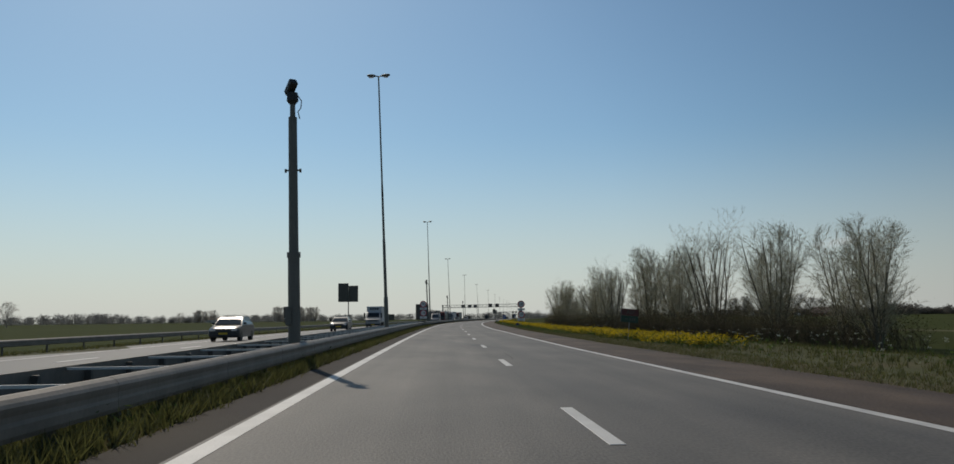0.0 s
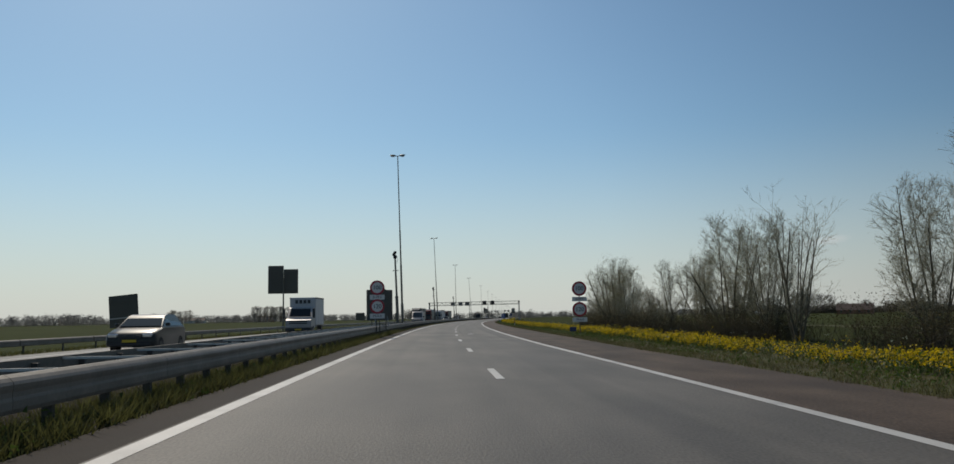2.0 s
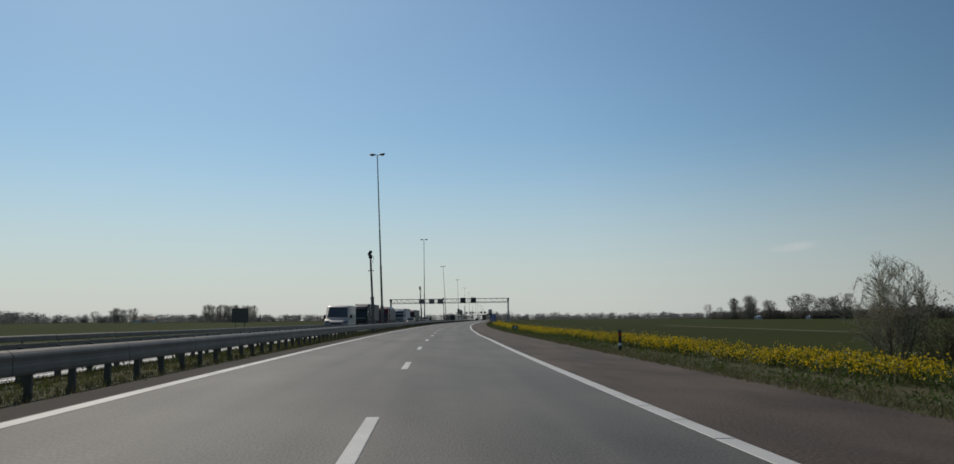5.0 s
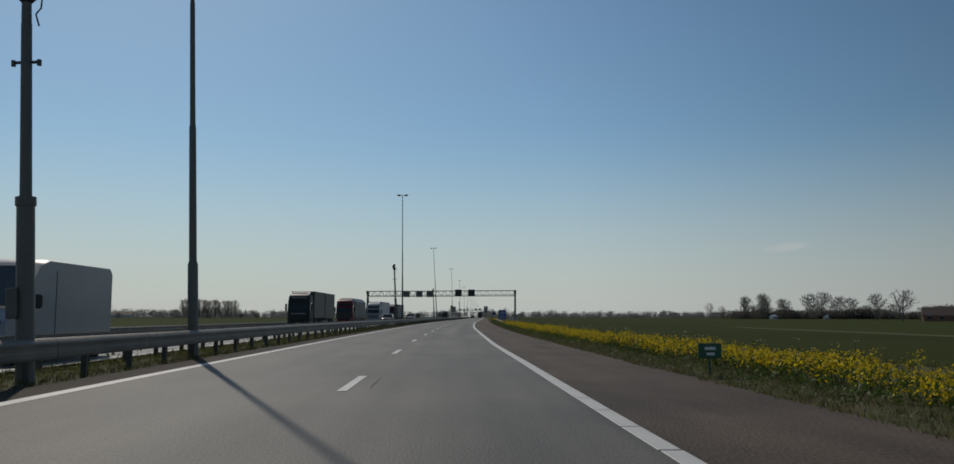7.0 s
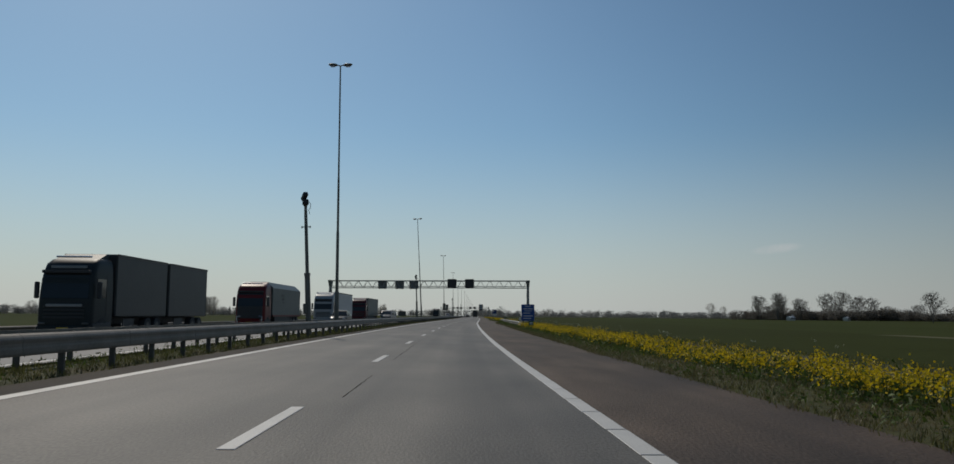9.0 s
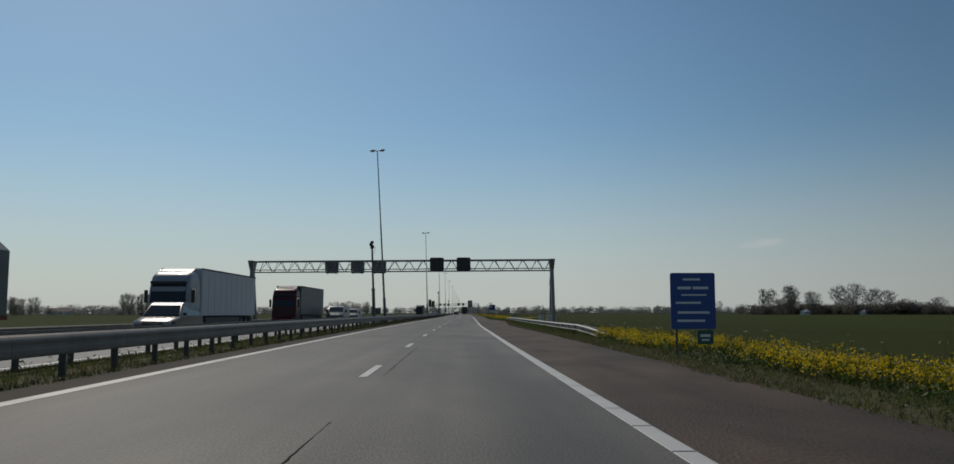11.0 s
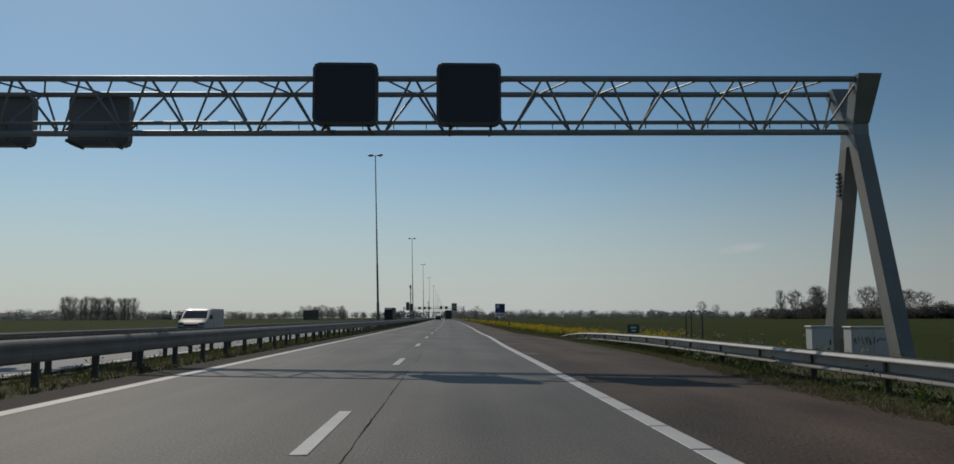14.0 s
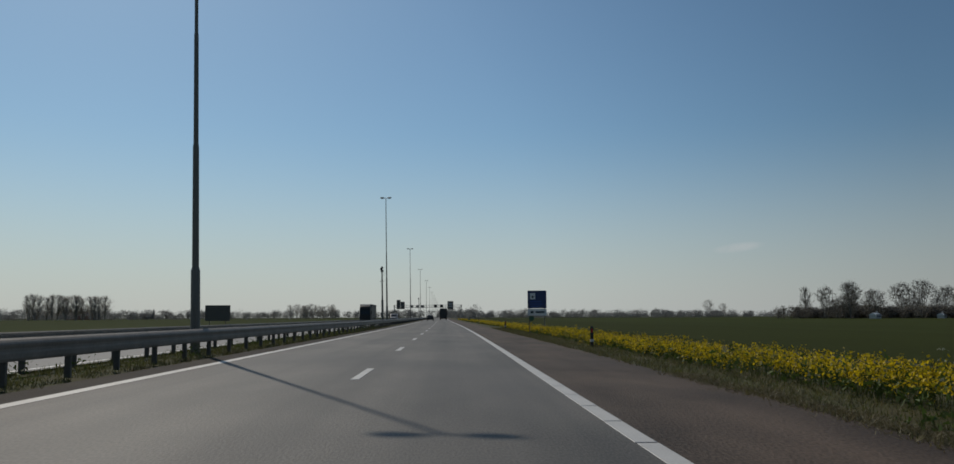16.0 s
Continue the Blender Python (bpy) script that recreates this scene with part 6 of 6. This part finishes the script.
def umbel_stretch(s0, s1, n, d0, d1, seed):
    rng = np.random.default_rng(seed)
    p = spots(rng, s0, s1, d0, d1, n)
    h = rng.uniform(0.4, 0.75, n)
    top = p + np.c_[rng.normal(0, 0.05, (n, 2)), h]
    segs = [(Vector(a), Vector(b_), 0.005, 0.004) for a, b_ in zip(p, top)]
    v1, f1 = tubes(segs, 3, 0.004)
    c = np.repeat(top, 10, 0) + np.c_[rng.normal(0, 0.045, (n * 10, 2)), rng.normal(0, 0.012, n * 10)]
    v2, f2 = flakes(rng, [(Vector(q), None) for q in c], n * 10, 0.035, 0.005)
    lv = np.repeat(p, 4, 0) + np.c_[rng.normal(0, 0.1, (n * 4, 2)), rng.uniform(0.1, 0.4, n * 4)]
    v3, f3 = flakes(rng, [(Vector(q), None) for q in lv], n * 4, 0.12, 0.02)
    k = len(v1)
    me = big("white_umbels", np.concatenate([v1, v2, v3]), [*f1.tolist(), *(f2 + k).tolist(), *(f3 + k + len(v2)).tolist()], [STALK, WHITEFL], [0] * len(f1) + [1] * len(f2) + [0] * len(f3))
    tagged(new("white_umbels", me), "scattered white umbel flowers in the verge", "flowers", kind="stuff")


for i in range(9):
    grass_stretch(4 + 56 * i, 60 + 56 * i, 100 + i)
    median_stretch(4 + 56 * i, 60 + 56 * i, 200 + i)
for i in range(13):
    flower_stretch(max(32, 16 + 56 * i), 72 + 56 * i, 300 + i)


def dry_edge(s0, s1, seed):
    """Straw-coloured litter along the shoulder's edge."""
    rng = np.random.default_rng(seed)
    p = spots(rng, s0, s1, 0, 1, int((s1 - s0) * 130))
    q = [tuple(at(s, shoulder_edge(s) + rng.normal(0.16, 0.16))) for s in rng.uniform(s0, s1, len(p))]
    v, f = blades(np.array(q), rng, 0.07, 0.012, 5, 1.4)
    tagged(new("dry_litter", big("dry_litter", v, f, [BLADE_DRY])), "strip of dry straw litter along the shoulder edge", "litter", kind="stuff")


dry_edge(345, 440, 51)
umbel_stretch(8, 40, 130, 8.0, 12.5, 41)
umbel_stretch(330, 440, 160, 8.8, 12.5, 42)
umbel_stretch(60, 330, 170, 8.0, 12.0, 43)


def weeds(s0, s1, d1, n, seed, high=0.3):
    """Leafy low weeds in clumps beside the shoulder."""
    rng = np.random.default_rng(seed)
    p = spots(rng, s0, s1, 0, d1, n, lambda s: shoulder_edge(s) + 0.3)
    keep = np.array([noise.noise((q[0] * 0.5, q[1] * 0.35, 3)) > -0.1 for q in p])
    p = p[keep]
    k = len(p)
    c = np.repeat(p, 11, 0) + np.c_[rng.normal(0, 0.11, (k * 11, 2)), np.abs(rng.normal(0, high * 0.6, k * 11))]
    v, f = flakes(rng, [(Vector(q), None) for q in c], k * 11, 0.075, 0.01)
    tagged(new("verge_weeds", big("verge_weeds", v, f, [STALK])), "clumps of leafy green weeds in the verge", "weeds", kind="stuff")


weeds(335, 432, 8.6, 2600, 61, 0.24)
weeds(60, 335, 8.2, 3600, 62, 0.22)


def left_verge(s0, s1, seed):
    rng = np.random.default_rng(seed)
    a = spots(rng, s0, s1, -26, -19.3, int((s1 - s0) * 26))
    v, f = blades(a, rng, 0.22, 0.02, 4)
    tagged(new("outer_verge_grass", big("outer_verge_grass", v, f, [BLADE])), "rough grass beyond the opposite carriageway", "grass", kind="stuff")


for i in range(4):
    left_verge(20 + 130 * i, 150 + 130 * i, 400 + i)

# ---- far trees and farms ----
FAR = dict(fade=0.35, seg=[3, 2], lift=[0.04, 0.08], bend=[0.06, 0.12], kids=[2, 1], spread=[(20, 50), (25, 60)], ratio=[0.5, 0.55])
FAR["from"] = [0.3, 0.2]
POPLAR = dict(FAR, spread=[(12, 28), (15, 35)], ratio=[0.38, 0.5])
POPLAR["from"] = [0.12, 0.1]


def far_tree(seed, spec, stems, lean, buds, size):
    rr, rng = random.Random(seed), np.random.default_rng(seed)
    out, ends = [], []
    for i in range(stems):
        q = rr.uniform(0, 6.28)
        tilt = radians(rr.uniform(0, lean))
        limbs(rr, Vector((0, 0, -0.02)), Vector((math.sin(tilt) * math.cos(q), math.sin(tilt) * math.sin(q), math.cos(tilt))), rr.uniform(0.85, 1.0), 0.016, 0, out, ends, spec)
    v, f = tubes([s for s in out if s[2] > 0.011], 3, 0.006)
    # a full, lumpy crown
    c = rng.normal(0, 1, (buds, 3))
    c *= (rng.random((buds, 1)) ** 0.4) / np.linalg.norm(c, axis=1, keepdims=True)
    c = c * [0.34, 0.34, 0.5] + [0, 0, 0.42]
    c[:, 2] = np.abs(c[:, 2] - 0.02) + 0.02
    c[:, :2] *= 0.75 + 0.5 * rng.random((buds, 1))
    v2, f2 = flakes(rng, [(Vector(p), None) for p in c], buds, size, 0.03)
    return v, f.tolist(), v2, f2.tolist()


def fine_tree(seed, spec, stems, lean, buds, size, width):
    """A far tree whose crown is made of fine twigs."""
    rr, rng = random.Random(seed), np.random.default_rng(seed)
    out, ends = [], []
    for i in range(stems):
        q = rr.uniform(0, 6.28)
        tilt = radians(rr.uniform(0, lean))
        limbs(rr, Vector((0, 0, -0.02)), Vector((math.sin(tilt) * math.cos(q), math.sin(tilt) * math.sin(q), math.cos(tilt))), rr.uniform(0.8, 0.95), 0.014, 0, out, ends, spec)
    wide = 0.22 if spec is TALL else 0.44
    def inside(p):
        return (p.x * p.x + p.y * p.y) / wide ** 2 + (max(0.0, p.z - 0.5) / 0.48) ** 2 < 1.0 + 0.25 * noise.noise(tuple(p * 6)) + rr.uniform(-0.1, 0.1)
    out = [s for s in out if inside(s[1])]
    ends = [e for e in ends if inside(e[0] + e[1] * 0.8)]
    v, f = tubes(out, 3, 0.002)
    vn, fn = needles(rng, ends, width)
    f = f.tolist() + [[i + len(v) for i in q] for q in fn]
    v2, f2 = flakes(rng, ends, buds, size, 0.045)
    return np.concatenate([v, vn]), f, v2, f2.tolist()


ROUND = dict(FAR, fade=0.1, kids=[2, 2, 4], seg=[5, 3, 2], lift=[0.02, 0.06, 0.05], bend=[0.07, 0.12, 0.15], spread=[(25, 65), (25, 55), (20, 55)], ratio=[0.5, 0.5, 0.5])
ROUND["from"] = [0.3, 0.2, 0.1]
TALL = dict(ROUND, spread=[(14, 34), (15, 38), (15, 45)], ratio=[0.4, 0.5, 0.5], lift=[0.02, 0.12, 0.1], kids=[3, 2, 4], bend=[0.02, 0.1, 0.14])
TALL["from"] = [0.12, 0.1, 0.1]


FARS = [far_tree(61, FAR, 1, 8, 200, 0.075), far_tree(62, FAR, 2, 18, 220, 0.075), far_tree(63, POPLAR, 1, 4, 170, 0.06), far_tree(64, FAR, 1, 20, 190, 0.12), far_tree(65, FAR, 1, 12, 170, 0.065),
        fine_tree(66, ROUND, 2, 12, 500, 0.012, 0.0028), fine_tree(67, ROUND, 3, 24, 600, 0.012, 0.0028), fine_tree(68, TALL, 2, 5, 70, 0.008, 0.0012), fine_tree(69, ROUND, 3, 45, 900, 0.02, 0.004),
        fine_tree(70, ROUND, 3, 22, 2600, 0.016, 0.0036), fine_tree(71, ROUND, 4, 40, 2600, 0.016, 0.0036)]


def belt(name, label, spots_, dark=False, kind="stuff", group="", category="trees"):
    """Many far trees in one mesh: x, y, z, height, width factor, which."""
    vs, fs, ix, k = [], [], [], 0
    rng = np.random.default_rng(len(spots_))
    for x, y, z, h, wd, w in spots_:
        v, f, v2, f2 = FARS[w]
        q = rng.uniform(0, 6.28)
        rot = np.array([[math.cos(q), -math.sin(q), 0], [math.sin(q), math.cos(q), 0], [0, 0, 1]])
        for vv, ff, mi in ((v, f, 0), (v2, f2, 1)):
            ff = [[i + k for i in q] for q in ff]
            p = (vv @ rot.T) * [h * wd, h * wd, h] + [x, y, z]
            vs.append(p)
            fs += ff
            ix += [mi] * len(ff)
            k += len(p)
    # nearer farm trees stay dark; the others take colours with distance haze in them
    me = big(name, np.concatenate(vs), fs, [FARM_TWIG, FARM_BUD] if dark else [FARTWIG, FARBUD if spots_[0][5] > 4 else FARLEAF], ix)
    return tagged(new(name, me), label, category, group, kind)


rng = np.random.default_rng(77)


def belt_line(name, label, a, b, n, h0, h1, jitter, kinds=(0, 1, 3, 3, 4)):
    out = []
    for i in range(n):
        f = (i + rng.random()) / n
        x = a[0] + (b[0] - a[0]) * f + rng.normal(0, jitter)
        y = a[1] + (b[1] - a[1]) * f + rng.normal(0, jitter)
        grow = 0.65 + 0.5 * (noise.noise((f * 9, h0, 1)) + 0.3)
        out.append((x, y, -1.0, rng.uniform(h0, h1) * max(0.6, grow), rng.uniform(1.1, 1.8), int(rng.choice(kinds))))
    belt(name, label, out, name == "farm_hedge")


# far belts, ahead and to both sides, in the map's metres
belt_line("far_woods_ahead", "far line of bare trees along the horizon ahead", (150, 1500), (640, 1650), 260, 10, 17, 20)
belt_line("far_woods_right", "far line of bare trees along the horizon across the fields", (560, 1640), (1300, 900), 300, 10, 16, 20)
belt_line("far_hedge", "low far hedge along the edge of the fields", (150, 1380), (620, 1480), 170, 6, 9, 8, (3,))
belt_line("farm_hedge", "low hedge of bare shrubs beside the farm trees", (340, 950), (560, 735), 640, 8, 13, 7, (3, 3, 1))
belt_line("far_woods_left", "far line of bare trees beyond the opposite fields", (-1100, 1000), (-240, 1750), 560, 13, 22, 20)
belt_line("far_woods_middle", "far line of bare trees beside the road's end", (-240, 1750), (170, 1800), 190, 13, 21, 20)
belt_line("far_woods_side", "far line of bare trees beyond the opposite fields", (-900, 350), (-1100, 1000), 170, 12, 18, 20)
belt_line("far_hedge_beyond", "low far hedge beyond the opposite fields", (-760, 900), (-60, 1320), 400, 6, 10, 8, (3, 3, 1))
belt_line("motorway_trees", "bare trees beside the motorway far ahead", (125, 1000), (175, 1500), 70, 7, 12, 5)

# clusters that stand out
CLUSTERS = [
    ("poplar_row", "row of tall bare poplars across the opposite field", "poplars", [(-205 + 3.7 * i + rng.normal(0, 0.9), 1131 + 1.7 * i + 4 * rng.normal(0, 1), -1.0, rng.uniform(17.5, 20.5), 1.5, 2) for i in range(15)]),
    ("poplar_clump", "clump of bare poplars far across the opposite field", "poplars", [(-332, 1138, -1.0, 13, 1.3, 1)] + [(-315 + 3.8 * i + rng.normal(0, 0.6), 1138 + 5 * rng.normal(0, 1), -1.0, rng.uniform(14, 17.5), 1.5, 2) for i in range(8)]),
    ("tree_clump", "rounded clump of bare trees near the motorway far ahead", "trees", [(-20 + 5.0 * i + rng.normal(0, 2), 1432 + 6 * rng.normal(0, 1), -1.0, rng.uniform(13, 17), 1.0, 1) for i in range(11)]),
    ("farm_trees", "clump of tall dark bare trees round a farm", "trees", [(365, 972, -0.9, 21.5, 1.0, 2), (331, 894, -0.9, 18.5, 0.7, 9), (342, 885, -0.9, 21.5, 0.62, 9), (347, 890, -0.9, 20.5, 0.62, 9), (338, 893, -0.9, 11, 1.1, 9), (352, 905, -0.9, 14, 1.0, 9), (369, 900, -0.9, 17.5, 0.85, 10), (360, 912, -0.9, 11, 1.2, 9), (383, 930, -0.9, 12, 1.1, 9)]),
    ("farm_trees", "clump of broad dark bare trees beside a farm", "trees", [(409, 929, -0.9, 22.5, 0.8, 9), (419, 922, -0.9, 24, 0.8, 9), (428, 911, -0.9, 20, 0.85, 10), (437, 905, -0.9, 18.5, 0.8, 9), (414, 925, -0.9, 12, 1.2, 9), (447, 900, -0.9, 12, 1.1, 9), (462, 880, -0.9, 13, 1.0, 9), (400, 915, -0.9, 9, 1.3, 9)]),
    ("field_tree", "rounded bare tree standing in the field", "tree", [(241, 555, -0.8, 12.2, 0.75, 9)]),
    ("field_tree", "broad open bare tree standing in the field", "tree", [(204, 480, -0.8, 11.5, 0.95, 1)]),
    ("lone_tree", "broad bare tree across the opposite field", "tree", [(-225, 458, -1.0, 13, 1.1, 1)]),
    ("tree_pair", "two bare trees standing out from the far woods", "trees", [(596, 1625, -1.0, 25, 0.9, 1), (612, 1610, -1.0, 20, 0.9, 1)]),
]
FINE = {0: 5, 1: 6, 2: 7, 3: 8, 4: 5, 9: 9, 10: 10}
for nm, lb, cat, sp in CLUSTERS:
    sp = [(x, y, z, h * 1.1, wd * (1.25 if nm in ("farm_trees", "field_tree") else 1.1), FINE[w]) for x, y, z, h, wd, w in sp]
    belt(nm, lb, sp, nm in ("farm_trees", "field_tree"), group="far tree clumps", category=cat)


def house(x, y, z, turn, l, w, h, rise, wall, roof, label):
    t = thing("farmhouse", label, "house", pose(x, y, z, 0, 0, turn), group="far farms")
    part("wall", Shape().box(-l / 2, l / 2, -w / 2, w / 2, -0.5, h), wall, t)
    part("roof", Shape().loft([[(-l / 2 - 0.4, -w / 2 - 0.4, h), (-l / 2 - 0.4, 0, h + rise), (-l / 2 - 0.4, w / 2 + 0.4, h)], [(l / 2 + 0.4, -w / 2 - 0.4, h), (l / 2 + 0.4, 0, h + rise), (l / 2 + 0.4, w / 2 + 0.4, h)]]), roof, t)
    part("chimney", Shape().box(l / 4, l / 4 + 0.8, -0.4, 0.4, h + rise * 0.5, h + rise + 1.0), wall, t)
    for i in range(4):
        xx = -l / 2 + l * (i + 0.5) / 4
        win = part("window", Shape().box(xx - 0.6, xx + 0.6, -w / 2 - 0.05, -w / 2 + 0.05, 1.0, 2.4), CHASSIS, t)
        if w > 7:
            part("frame", Shape().box(xx - 0.7, xx + 0.7, -w / 2 - 0.08, -w / 2 - 0.051, 2.4, 2.52), SIGN_WHITE, win)


house(397, 953, -0.8, -25, 16, 9, 3.2, 5.5, BRICK, ROOF, "brick farmhouse with a dark tiled roof among trees")
# the white roof colour stands in for sun caught by the low roofs
house(336, 853, -0.8, 30, 6, 4, 1.8, 1.5, RENDERED, SIGN_WHITE, "small pale farm shed among trees")
house(395, 874, -0.8, 40, 6, 4, 1.7, 1.4, RENDERED, SIGN_WHITE, "low pale farm building among trees")
house(263, 536, -0.8, -33, 20, 9, 2.6, 3.8, BRICK, ROOF, "low dark farmhouse behind the field trees")
house(-230, 1350, -1.0, 15, 26, 12, 4.0, 5.0, BRICK, ROOF, "long low farmhouse far beyond the opposite field")
house(-330, 1330, -1.0, 5, 30, 12, 4.0, 4.0, RENDERED, ROOF, "long low pale barn far beyond the opposite field")
house(-560, 800, -1.0, 25, 12, 8, 3.0, 3.0, RENDERED, ROOF, "small white house far across the opposite field")


def church():
    t = thing("church", "far village church with a pointed spire", "church", pose(-224, 1676, -1.0, 0, 0, 10) @ Matrix.Diagonal((0.6, 0.6, 0.6, 1)))
    part("tower", Shape().box(-2.5, 2.5, -2.5, 2.5, -0.5, 14), BACK, t)
    part("spire", Shape().loft([[(-2.7, -2.7, 14), (2.7, -2.7, 14), (2.7, 2.7, 14), (-2.7, 2.7, 14)], [(-0.1, -0.1, 25), (0.1, -0.1, 25), (0.1, 0.1, 25), (-0.1, 0.1, 25)]]), BACK, t)
    part("nave", Shape().box(-18, -2.5, -5, 5, -0.5, 6), BACK, t)
    part("nave_roof", Shape().loft([[(-18.3, -5.4, 6), (-18.3, 0, 11), (-18.3, 5.4, 6)], [(-2.5, -5.4, 6), (-2.5, 0, 11), (-2.5, 5.4, 6)]]), BACK, t)


church()
